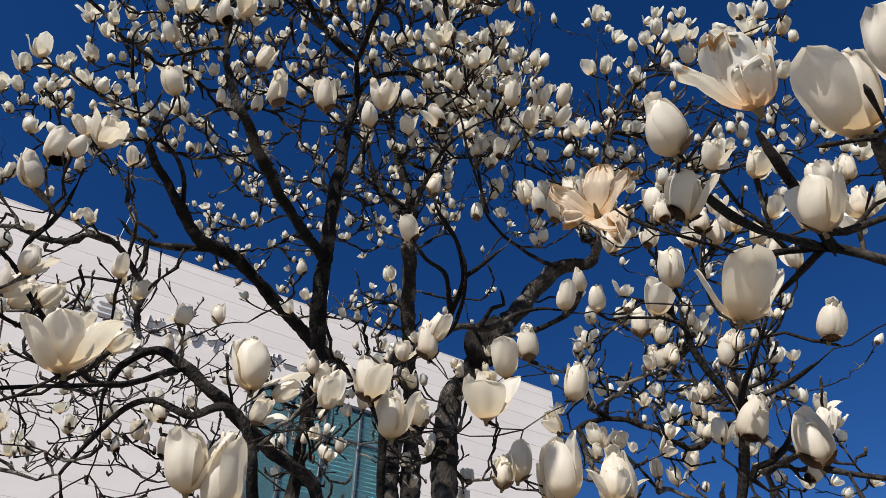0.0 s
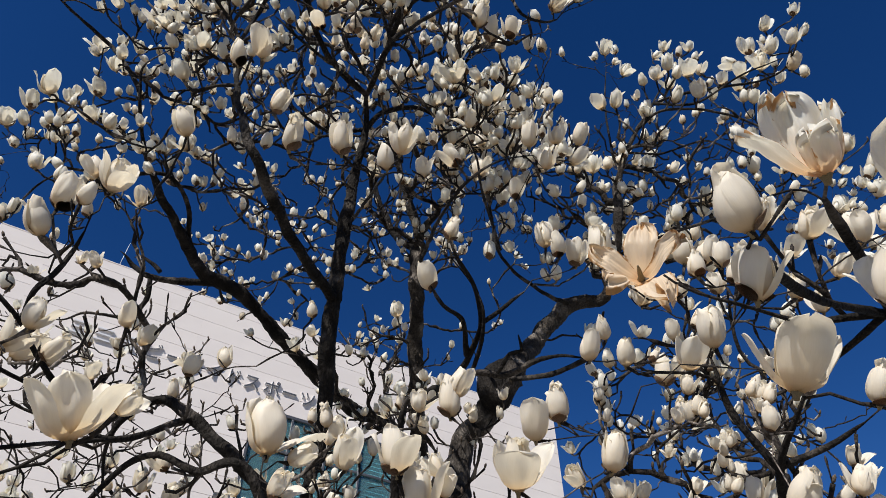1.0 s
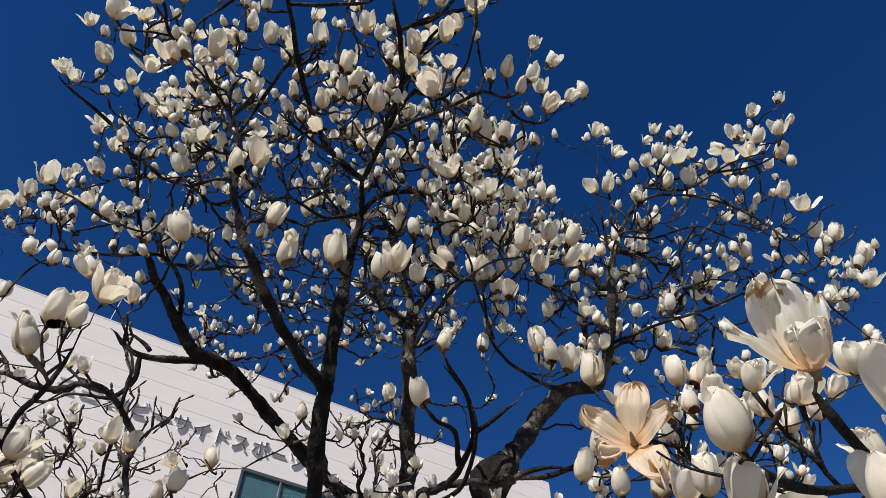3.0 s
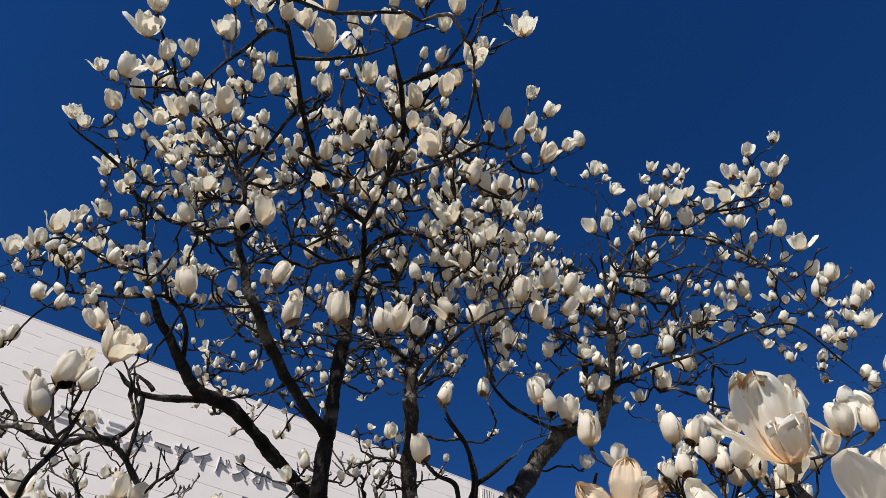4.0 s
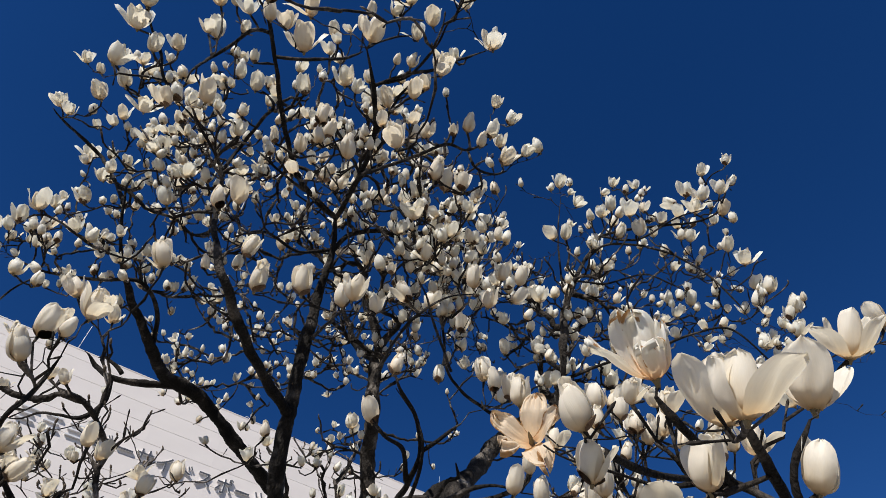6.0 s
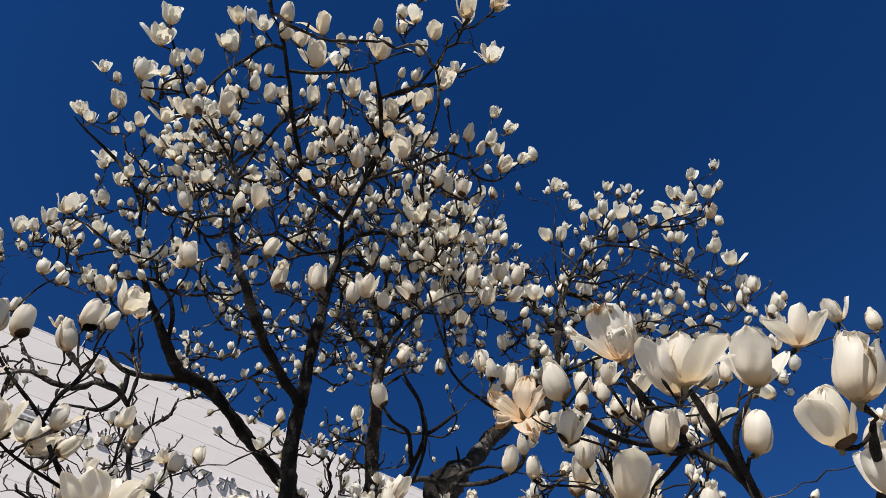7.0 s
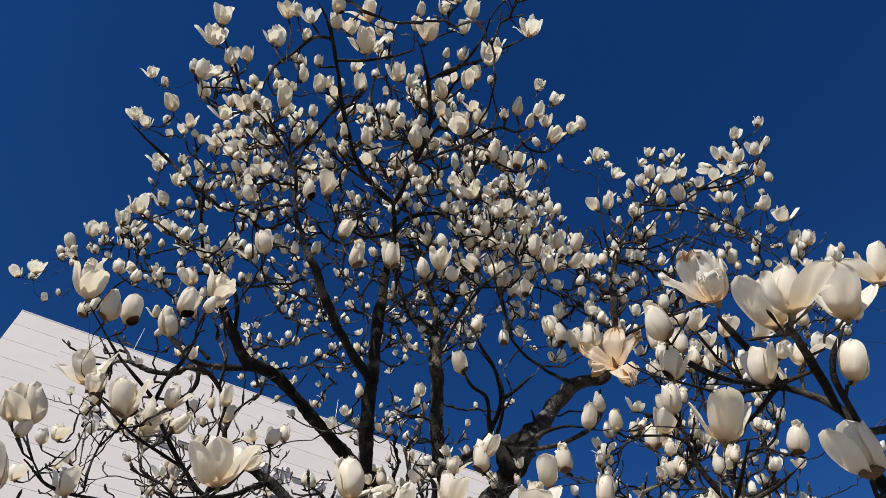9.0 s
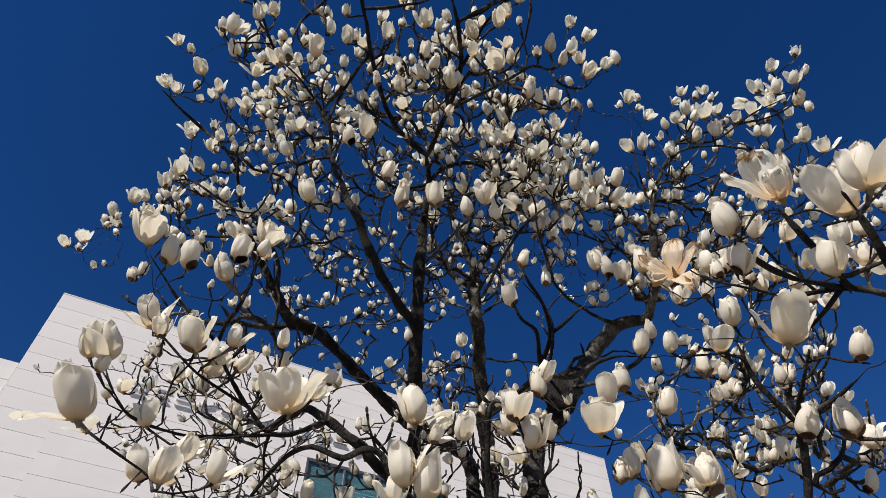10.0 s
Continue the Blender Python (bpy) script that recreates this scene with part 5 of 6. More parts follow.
bloom((2.089, 1.664, 5.558), 0.099, 1, (-0.02, -0.79, 0.62))
bloom((1.970, 1.782, 5.607), 0.108, 1, (-0.08, -0.74, 0.67))
bloom((1.769, 1.511, 4.903), 0.112, 1, (0.02, -0.92, 0.38))
bloom((1.708, 1.599, 4.976), 0.121, 1, (-0.05, -0.81, 0.58))
bloom((1.801, 1.815, 5.377), 0.126, 1, (0.02, -0.72, 0.70))
bloom((1.715, 1.711, 5.012), 0.130, 1, (-0.02, -0.88, 0.48))
bloom((1.931, 1.573, 5.096), 0.082, 0, (0.25, -0.85, 0.47))
bloom((1.866, 1.684, 4.960), 0.130, 1, (0.20, -0.70, 0.68))
bloom((1.449, 2.036, 5.809), 0.093, 1, (-0.07, -0.86, 0.51))
bloom((1.555, 1.955, 5.655), 0.091, 1, (-0.02, -0.77, 0.64))
bloom((1.463, 1.946, 5.563), 0.081, 0, (0.04, -0.65, 0.76))
bloom((1.120, 1.612, 4.816), 0.111, 1, (-0.09, -0.88, 0.46))
bloom((1.111, 1.732, 4.912), 0.101, 1, (0.02, -0.69, 0.72))
bloom((1.340, 1.780, 4.836), 0.129, 1, (0.01, -0.86, 0.51))
bloom((1.262, 1.866, 4.916), 0.118, 0, (0.23, -0.78, 0.58))
bloom((1.693, 1.847, 5.151), 0.113, 1, (0.05, -0.66, 0.75))
bloom((1.554, 1.845, 5.051), 0.095, 1, (-0.06, -0.83, 0.56))
bloom((1.711, 1.924, 5.362), 0.119, 1, (-0.74, -0.15, 0.66))
bloom((0.855, 1.953, 4.977), 0.118, 1, (-0.12, -0.55, 0.83))
bloom((0.934, 1.927, 4.955), 0.117, 1, (-0.03, -0.79, 0.61))
bloom((1.190, 2.102, 5.067), 0.110, 1, (-0.10, -0.75, 0.66))
bloom((2.030, 2.006, 5.042), 0.130, 1, (-0.07, -0.83, 0.55))
bloom((1.731, 1.914, 4.973), 0.103, 1, (0.00, -0.75, 0.66))
bloom((1.676, 1.917, 4.986), 0.096, 1, (0.07, -0.64, 0.77))
bloom((2.092, 2.006, 4.910), 0.130, 2, (-0.04, -0.80, 0.60))
bloom((1.178, 2.020, 4.757), 0.096, 1, (0.61, -0.64, 0.46))
bloom((2.011, 1.873, 4.465), 0.125, 1, (0.16, -0.56, 0.82))
bloom((2.125, 1.910, 4.342), 0.118, 1, (0.30, -0.69, 0.66))
bloom((2.087, 1.945, 4.307), 0.097, 1, (0.13, -0.61, 0.78))
bloom((2.064, 1.927, 4.167), 0.114, 1, (0.12, -0.82, 0.57))
bloom((1.955, 2.069, 4.203), 0.116, 1, (0.17, -0.53, 0.83))
bloom((1.083, 2.122, 4.605), 0.114, 1, (-0.02, -0.76, 0.65))
bloom((1.180, 2.041, 4.472), 0.078, 1, (0.35, -0.67, 0.65))
bloom((1.729, 2.191, 4.696), 0.130, 1, (0.13, -0.53, 0.84))
bloom((1.549, 2.138, 4.625), 0.092, 0, (0.01, -0.73, 0.68))
bloom((1.539, 2.106, 4.452), 0.082, 1, (0.09, -0.60, 0.80))
bloom((0.229, 1.171, 3.514), 0.102, 1, (-0.01, -0.68, 0.73))
bloom((0.381, 1.388, 3.822), 0.092, 1, (0.02, -0.56, 0.83))
bloom((0.439, 1.270, 3.660), 0.102, 1, (0.31, -0.77, 0.56))
bloom((0.292, 1.246, 3.484), 0.091, 1, (0.09, -0.63, 0.77))
bloom((0.423, 1.326, 3.594), 0.085, 1, (0.64, -0.41, 0.65))
bloom((0.664, 1.826, 4.223), 0.114, 1, (-0.01, -0.72, 0.69))
bloom((0.203, 1.382, 3.482), 0.082, 1, (0.17, -0.55, 0.82))
bloom((0.526, 2.202, 4.201), 0.091, 0, (-0.02, -0.74, 0.67))
bloom((1.027, 2.230, 4.886), 0.108, 1, (0.01, -0.70, 0.71))
bloom((1.065, 2.000, 4.061), 0.106, 1, (-0.05, -0.45, 0.89))
bloom((1.077, 0.879, 2.894), 0.051, 1, (0.06, -0.71, 0.70))
bloom((-1.113, 0.712, 2.796), 0.130, 1, (0.09, -0.78, 0.62))
bloom((-1.008, 0.971, 2.899), 0.091, 0, (0.01, -0.64, 0.77))
bloom((-1.178, 0.961, 2.702), 0.130, 1, (-0.32, -0.54, 0.78))
bloom((-0.930, 0.838, 2.487), 0.117, 1, (0.00, -0.65, 0.76))
bloom((-1.060, 1.244, 2.714), 0.108, 1, (0.65, -0.00, 0.76))
bloom((-0.919, 1.035, 2.645), 0.084, 1, (0.18, -0.24, 0.96))
bloom((-0.869, 1.253, 2.820), 0.071, 0, (-0.07, -0.62, 0.78))
bloom((-0.702, 0.953, 2.375), 0.130, 2, (-0.16, -0.41, 0.90))
bloom((-1.096, 0.764, 2.410), 0.116, 1, (0.08, -0.66, 0.74))
bloom((-0.732, 1.420, 2.779), 0.073, 1, (0.45, -0.42, 0.79))
bloom((-0.504, 1.661, 3.176), 0.066, 0, (-0.12, -0.51, 0.85))
bloom((-0.438, 4.063, 5.038), 0.118, 0, (0.10, -0.71, 0.70))
bloom((-0.150, 0.904, 3.099), 0.091, 1, (0.27, -0.72, 0.64))
bloom((-0.325, 0.968, 3.199), 0.100, 0, (-0.00, -0.64, 0.77))
bloom((-0.429, 0.898, 3.126), 0.104, 0, (0.28, -0.78, 0.56))
bloom((-0.479, 0.884, 3.242), 0.077, 0, (0.49, -0.59, 0.64))
bloom((-0.836, 1.051, 3.404), 0.106, 0, (-0.24, -0.64, 0.73))
bloom((-0.783, 1.244, 3.609), 0.068, 0, (0.02, -0.80, 0.59))
bloom((-0.785, 1.508, 3.961), 0.084, 0, (0.26, -0.73, 0.63))
bloom((-0.218, 1.082, 3.267), 0.086, 0, (-0.08, -0.66, 0.75))
bloom((-0.112, 1.156, 3.317), 0.076, 1, (0.01, -0.84, 0.55))
bloom((0.142, 1.843, 3.653), 0.093, 0, (0.04, -0.53, 0.85))
bloom((-0.093, 1.198, 2.906), 0.083, 0, (-0.16, -0.71, 0.68))
bloom((-0.911, 1.021, 3.109), 0.111, 2, (0.27, -0.58, 0.77))
bloom((-0.963, 0.976, 2.973), 0.106, 1, (0.38, -0.30, 0.87))
bloom((-1.001, 0.970, 2.888), 0.102, 0, (-0.09, -0.76, 0.64))
bloom((-0.038, 1.220, 2.562), 0.102, 0, (-0.05, -0.43, 0.90))
bloom((-0.012, 1.209, 2.588), 0.082, 1, (0.31, -0.42, 0.85))
bloom((0.126, 1.084, 2.423), 0.090, 0, (-0.04, -0.64, 0.77))
bloom((0.178, 1.114, 2.483), 0.090, 0, (-0.10, -0.50, 0.86))
bloom((0.333, 1.344, 2.789), 0.086, 0, (0.03, -0.42, 0.91))
bloom((0.369, 1.182, 2.657), 0.078, 0, (-0.02, -0.66, 0.76))
bloom((0.240, 0.984, 2.308), 0.081, 0, (0.20, -0.47, 0.86))
bloom((0.615, 1.590, 2.884), 0.107, 0, (0.01, -0.34, 0.94))
bloom((0.743, 0.962, 2.429), 0.092, 0, (0.13, -0.65, 0.75))
bloom((0.277, 0.466, 2.236), 0.070, 1, (0.12, -0.57, 0.81))
bloom((0.481, 0.765, 2.352), 0.130, 2, (0.22, -0.38, 0.90))
bloom((0.266, 1.362, 3.239), 0.097, 0, (-0.10, -0.52, 0.85))
bloom((0.296, 1.346, 3.178), 0.091, 0, (-0.23, -0.71, 0.67))
bloom((-2.415, 1.859, 4.535), 0.117, 1, (-0.11, -0.64, 0.76))
bloom((-2.084, 1.610, 4.296), 0.105, 1, (0.11, -0.79, 0.60))
bloom((-2.507, 1.866, 4.294), 0.106, 1, (-0.08, -0.70, 0.71))
bloom((-0.394, 1.094, 2.419), 0.130, 2, (-0.08, -0.26, 0.96))
bloom((-0.093, 0.995, 2.248), 0.100, 1, (-0.04, -0.24, 0.97))
bloom((0.079, 1.026, 2.309), 0.115, 1, (0.01, -0.53, 0.85))
bloom((-0.024, 1.202, 3.095), 0.081, 0, (0.33, -0.47, 0.82))
bloom((0.389, 0.247, 2.189), 0.094, 1, (0.05, -0.48, 0.88))
bloom((0.895, 0.567, 2.631), 0.109, 2, (0.09, -0.65, 0.75))
bloom((0.539, 0.142, 2.087), 0.105, 1, (0.16, -0.46, 0.87))
bloom((0.547, 0.237, 2.088), 0.094, 1, (-0.18, -0.51, 0.84))
bloom((0.620, 0.491, 2.261), 0.087, 0, (0.24, -0.52, 0.82))
bloom((-1.138, 0.758, 2.405), 0.095, 1, (-0.06, -0.62, 0.79))
bloom((-1.023, 0.659, 2.176), 0.130, 2, (-0.25, -0.47, 0.85))
bloom((-0.987, 1.103, 2.633), 0.086, 1, (0.65, -0.08, 0.76))
bloom((-1.149, 0.511, 4.446), 0.103, 2, (0.15, -0.81, 0.56))
bloom((-1.905, 1.747, 5.036), 0.104, 1, (-0.11, -0.90, 0.42))
bloom((-0.775, 0.975, 4.215), 0.088, 1, (0.16, -0.83, 0.54))
bloom((-0.760, 0.908, 4.251), 0.073, 1, (0.12, -0.75, 0.65))
bloom((-0.854, 0.561, 4.669), 0.086, 1, (-0.01, -0.85, 0.53))
bloom((-0.249, 0.797, 3.759), 0.105, 0, (0.13, -0.78, 0.62))
bloom((-0.267, 0.913, 3.695), 0.062, 1, (0.31, -0.77, 0.56))
bloom((1.275, 1.700, 4.918), 0.129, 1, (-0.04, -0.80, 0.60))
bloom((2.146, 2.112, 4.786), 0.115, 1, (0.01, -0.75, 0.66))
bloom((1.962, 1.958, 4.430), 0.118, 1, (0.06, -0.70, 0.72))
bloom((-1.022, 0.908, 2.296), 0.078, 1, (-0.28, -0.37, 0.89))
bloom((0.439, 0.631, 2.513), 0.060, 1, (0.01, -0.80, 0.60))
bloom((0.498, 0.624, 2.485), 0.060, 1, (0.08, -0.69, 0.72))
bloom((0.366, 1.389, 3.187), 0.106, 1, (0.06, -0.63, 0.77))

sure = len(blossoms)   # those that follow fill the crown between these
fill(72, (-0.35, 1.95, 4.95), (0.72, 0.60, 0.62), 0.065, 0.09, 0.15)
fill(39, (-0.35, 1.25, 4.75), (0.52, 0.35, 0.42), 0.065, 0.085, 0.15)
fill(46, (0.20, 2.20, 4.90), (0.45, 0.50, 0.50), 0.065, 0.09, 0.15)
fill(46, (-1.50, 2.20, 5.00), (0.52, 0.60, 0.48), 0.065, 0.085, 0.20)
fill(56, (0.16, 1.62, 4.25), (0.30, 0.45, 0.34), 0.065, 0.09, 0.10)
fill(28, (1.40, 2.30, 4.90), (0.55, 0.45, 0.36), 0.065, 0.085, 0.15)
fill(43, (-1.25, 3.30, 5.00), (0.70, 0.50, 0.45), 0.05, 0.075, 0.25)
fill(28, (-0.40, 3.20, 5.20), (0.60, 0.50, 0.50), 0.06, 0.08, 0.25)
fill(32, (0.70, 2.30, 4.40), (0.50, 0.50, 0.40), 0.06, 0.09, 0.25)
fill(60, (1.05, 2.20, 3.20), (0.45, 0.50, 0.35), 0.05, 0.08, 0.50)
fill(120, (-1.50, 2.30, 3.20), (0.65, 0.50, 0.45), 0.04, 0.07, 0.88)
fill(70, (-0.95, 1.75, 2.65), (0.50, 0.40, 0.32), 0.04, 0.065, 0.90)
fill(60, (0.75, 1.75, 2.55), (0.45, 0.40, 0.35), 0.05, 0.07, 0.80)
fill(50, (-1.10, 1.15, 4.60), (0.45, 0.35, 0.45), 0.06, 0.08, 0.30)
fill(50, (-1.45, 1.70, 5.15), (0.42, 0.40, 0.45), 0.06, 0.085, 0.30)
fill(30, (-0.30, 1.50, 5.30), (0.90, 0.35, 0.40), 0.06, 0.08, 0.45)
fill(21, (-2.02, 1.82, 4.46), (0.40, 0.30, 0.22), 0.055, 0.075, 0.30)
fill(14, (1.86, 1.90, 4.34), (0.30, 0.30, 0.25), 0.055, 0.075, 0.30)
fill(380, (-0.45, 1.80, 4.70), (1.05, 0.95, 0.75), 0.05, 0.07, 1.0)
fill(150, (1.20, 2.20, 4.55), (0.75, 0.50, 0.55), 0.05, 0.07, 1.0)
fill(120, (0.11, 2.40, 4.74), (0.80, 0.50, 0.40), 0.05, 0.07, 0.85)
fill(30, (-1.19, 1.40, 3.07), (0.38, 0.30, 0.25), 0.04, 0.06, 0.88)
fill(70, (-0.50, 3.20, 3.95), (0.45, 0.50, 0.38), 0.05, 0.07, 0.70)
fill(90, (-0.30, 2.30, 2.95), (0.70, 0.40, 0.32), 0.05, 0.08, 0.70)

for name, path in limb_axes:
    bm = bmesh.new()
    tube(bm, path, 20 if path[0][3] > 0.03 else 12, 0.34, rng.random() * 50)
    # the two thickest stems get the bark with sunlight in its colour
    part(name, mesh_of(name, bm, SUNLIT_BARK if path[0][3] > 0.075 else BARK), tree)

# ---- petals: s runs from foot to tip, v across ----
def centre_line(length, opening, ring, n, wild=0.0, r=random):
    """The middle of a petal as (distance from the axis, height), foot first."""
    lean0 = radians(70 - 10 * ring)
    mid = radians(-3 + 30 * opening + wild * r.uniform(-6, 6) - 4 * ring)
    tip = radians(-54 + 84 * opening + wild * r.uniform(-16, 16) - 10 * ring)
    curl = radians(wild * r.choice((0, 0, 15, 35, -20)) * r.random())
    x, z, line = 0.018, 0.0, []
    for i in range(n + 1):
        s = i / n
        line.append((x, z))
        a = lean0 + (mid - lean0) * min(1, s / 0.32) if s < 0.32 else mid + (tip - mid) * ((s - 0.32) / 0.68) ** 1.3
        a += curl * max(0.0, (s - 0.75) / 0.25)
        x, z = x + math.sin(a) * length / n, z + math.cos(a) * length / n
    return line


def petal_mesh(name, seed, length, turn, opening, ring, mat, ragged=0.0, narrow=1.0, n=14, m=12):
    """One petal of a blossom that stands on the origin, its axis along z; length 1 is the blossom's height."""
    r = random.Random(seed)
    line = centre_line(length, opening, ring, n, 1.0, r)
    wide = narrow * (0.255 + 0.075 * r.random()) * length * (1.05 - 0.06 * ring)
    blunt, fold, notch = r.uniform(2.0, 2.8), r.choice((-0.06, -0.02, 0.02, 0.10, 0.16)), r.choice((0, 0, 0, 0.03))
    broad = r.uniform(0.58, 0.70) if opening > 0.34 else r.uniform(0.44, 0.54)   # a bud tapers, an open petal is a spoon
    crumple = min(1.6, 0.25 + 1.5 * opening)
    tuck, skew, lift = r.uniform(0.78, 1.08), r.uniform(-0.10, 0.10), r.uniform(0.0, 0.035) * (2 - ring)
    bm = bmesh.new()
    uv = bm.loops.layers.uv.new("UVMap")
    ca, sa = math.cos(turn), math.sin(turn)
    rows, coords = [], {}
    for i, (cx, cz) in enumerate(line):
        s = i / n
        half = wide * (0.34 + 0.66 * math.sin(0.5 * math.pi * s / broad) ** 0.9) if s < broad else \
            wide * max(0.0, 1 - ((s - broad) / (1 - broad)) ** blunt) ** 0.5
        half = max(half, 0.02)
        bend = max(cx * tuck, 0.10) * (1 + 0.9 * opening * s)
        row = []
        for j in range(m + 1):
            v = 2 * j / m - 1
            d = v * half + skew * half * s
            a = d / bend
            wave = 0.020 * math.sin(5 * s + 4 * v + seed) * s + 0.030 * noise.noise(Vector((seed * 1.3, 2.5 * s, 2.0 * v)))
            wave += fold * max(0.0, abs(v) - 0.5) * s + 0.016 * math.sin(7 * v + seed) * max(0.0, s - 0.6) + 0.0025 * math.cos(19 * v + seed) * math.sin(math.pi * s)
            wave = wave * crumple + lift * math.sin(math.pi * min(1.0, s * 1.2))
            wave -= 0.013 * math.exp(-(v / 0.16) ** 2) * math.sin(math.pi * s)   # the crease along the middle
            px, py = cx + bend * (math.cos(a) - 1) + wave, bend * math.sin(a)
            pz = cz + 0.006 * math.sin(5 * v + seed) * s - notch * math.exp(-(v / 0.2) ** 2) * max(0.0, s - 0.7) * 3
            if ragged and s > 0.6:
                cut = ragged * (abs(noise.noise(Vector((seed * 3.1, 3.5 * v, 2.0)))) + 0.5 * abs(noise.noise(Vector((seed * 3.1, 11 * v, 5.0))))) * (s - 0.6) * 0.9
                pz -= cut
                px += 0.25 * cut
            vert = bm.verts.new((px * ca - py * sa, px * sa + py * ca, pz))
            coords[vert] = ((v + 1) / 2, s)
            row.append(vert)
        rows.append(row)
    for i in range(n):
        for j in range(m):
            f = bm.faces.new((rows[i][j], rows[i][j + 1], rows[i + 1][j + 1], rows[i + 1][j]))
            for loop in f.loops:
                loop[uv].uv = coords[loop.vert]
    me = bpy.data.meshes.new(name)
    bm.to_mesh(me)
    bm.free()
    me.materials.append(mat)
    me.polygons.foreach_set("use_smooth", [True] * len(me.polygons))
    return me


def scale_mesh(seed, size, opening, turn):
    """The brown furry bud scale that clings to a blossom's foot."""
    r = random.Random(seed)
    bm = bmesh.new()
    line = centre_line(1.0, opening, 0, 20)
    last, m, rows = max(6, int(size * 20)), 8, []
    for i in range(0, last + 1):
        s = i / last
        cx, cz = line[i]
        half = 1.15 * max(0.05, math.sin(math.pi * (0.24 + 0.72 * s))) ** 0.7
        away = 0.026 + 0.03 * s * s
        rows.append([bm.verts.new(((cx + away) * math.cos(half * (2 * j / m - 1)) * (1.05 if 0 < j < m else 1),
                                   (cx + away) * math.sin(half * (2 * j / m - 1)), cz - 0.015 - 0.03 * s * abs(2 * j / m - 1))) for j in range(m + 1)])
    for a, b in zip(rows, rows[1:]):
        for j in range(m):
            bm.faces.new((a[j], a[j + 1], b[j + 1], b[j]))
    bmesh.ops.solidify(bm, geom=bm.faces[:], thickness=0.014)
    bmesh.ops.rotate(bm, verts=bm.verts, matrix=Matrix.Rotation(turn, 3, "Z"))
    return mesh_of("bud_scale", bm, SCALE)


def core_mesh(seed):
    """Swollen foot of the blossom with the cone of stamens on it."""
    bm = bmesh.new()
    profile = ((0.0, -0.10), (0.034, -0.095), (0.040, -0.05), (0.060, -0.01), (0.066, 0.03), (0.045, 0.07), (0.040, 0.13), (0.030, 0.22), (0.014, 0.29), (0.0, 0.31))
    rings = []
    for rad, z in profile:
        rings.append([bm.verts.new((rad * math.cos(a * math.pi / 4), rad * math.sin(a * math.pi / 4), z)) for a in range(8)] if rad else [bm.verts.new((0, 0, z))])
    for a, b in zip(rings, rings[1:]):
        for k in range(8):
            if len(a) == 1:
                bm.faces.new((a[0], b[k], b[(k + 1) % 8]))
            elif len(b) == 1:
                bm.faces.new((a[k], a[(k + 1) % 8], b[0]))
            else:
                bm.faces.new((a[k], a[(k + 1) % 8], b[(k + 1) % 8], b[k]))
    return mesh_of("blossom", bm, CORE)


def variant(kind, seed, n=14, m=12):
    """Meshes of one blossom, 1 high: its core, its petals and its bud scales."""
    r = random.Random(seed)
    opening = {0: r.uniform(0.08, 0.30), 1: r.uniform(0.28, 0.52), 2: r.uniform(0.56, 0.82), 3: r.uniform(0.75, 0.95), 4: r.uniform(1.5, 1.7)}[kind]
    petals, turn = [], r.uniform(0, 6.28)
    slack = [k for k in range(3) if r.random() < (0.08, 0.18, 0.36, 0, 0)[kind] and not (kind == 0 and seed % 2 == 0)]   # petals that have come away and droop
    for ring, count in ((0, 3), (1, 3), (2, 2 if kind == 0 else 3)):
        for k in range(count):
            wider = opening * r.uniform(0.6, 1.4) * (1 - 0.22 * ring) + (r.uniform(0.45, 1.0) if ring == 0 and k in slack else 0.0)
            petals.append(petal_mesh("petal", seed * 31 + ring * 7 + k, (1.02 - 0.05 * ring) * r.uniform(0.86, 1.10),
                                     turn + 2 * math.pi * k / count + ring * 1.05 + r.uniform(-0.3, 0.3),
                                     max(0.0, wider), ring, PETAL, 0.08, n=n, m=m))
    if kind == 3:   # torn by the wind: tall petals behind, one flung sideways, a low cup in front
        petals = [petal_mesh("petal", seed * 31 + q, ln, t, o, g, WORN, 0.75, w, 20, 24) for q, (ln, t, o, g, w) in enumerate((
            (1.0, 3.2, 1.15, 0, 0.50), (1.12, 1.95, 0.56, 0, 0.78), (1.02, 1.25, 0.60, 1, 0.68), (0.86, 0.6, 0.74, 0, 0.6),
            (0.78, 0.0, 0.70, 1, 0.6), (0.58, -1.2, 0.46, 0, 1.25), (0.55, -2.2, 0.48, 1, 1.0)))]
    if kind == 4:   # wilted: a few slack petals spread like a star
        petals = [petal_mesh("petal", seed * 31 + q, r.uniform(0.85, 1.1), q * 1.26 + r.uniform(-0.2, 0.2), r.uniform(1.0, 1.6), 0, WILTED, 1.3, r.uniform(0.6, 0.95), 20, 24) for q in range(5)]
    scales = []
    if kind < 2 and r.random() < (0.9 if kind == 0 and seed % 2 == 0 else 0.45):
        first = r.uniform(0, 6.28)
        scales = [scale_mesh(seed * 5 + q, r.uniform(0.26, 0.46), opening * 1.15 + (0.1 if q else 0.0), first + 2.6 * q) for q in range(1 + (r.random() < 0.4))]
    return core_mesh(seed), petals, scales


VARIANTS = {kind: [variant(kind, 100 * kind + k) for k in range(count)] for kind, count in ((0, 14), (1, 14), (2, 9), (3, 2), (4, 2))}
PLAIN = {kind: [variant(kind, 100 * kind + k, 8, 7) for k in range(12)] for kind in (0, 1, 2)}   # the same, coarser, for the far ones

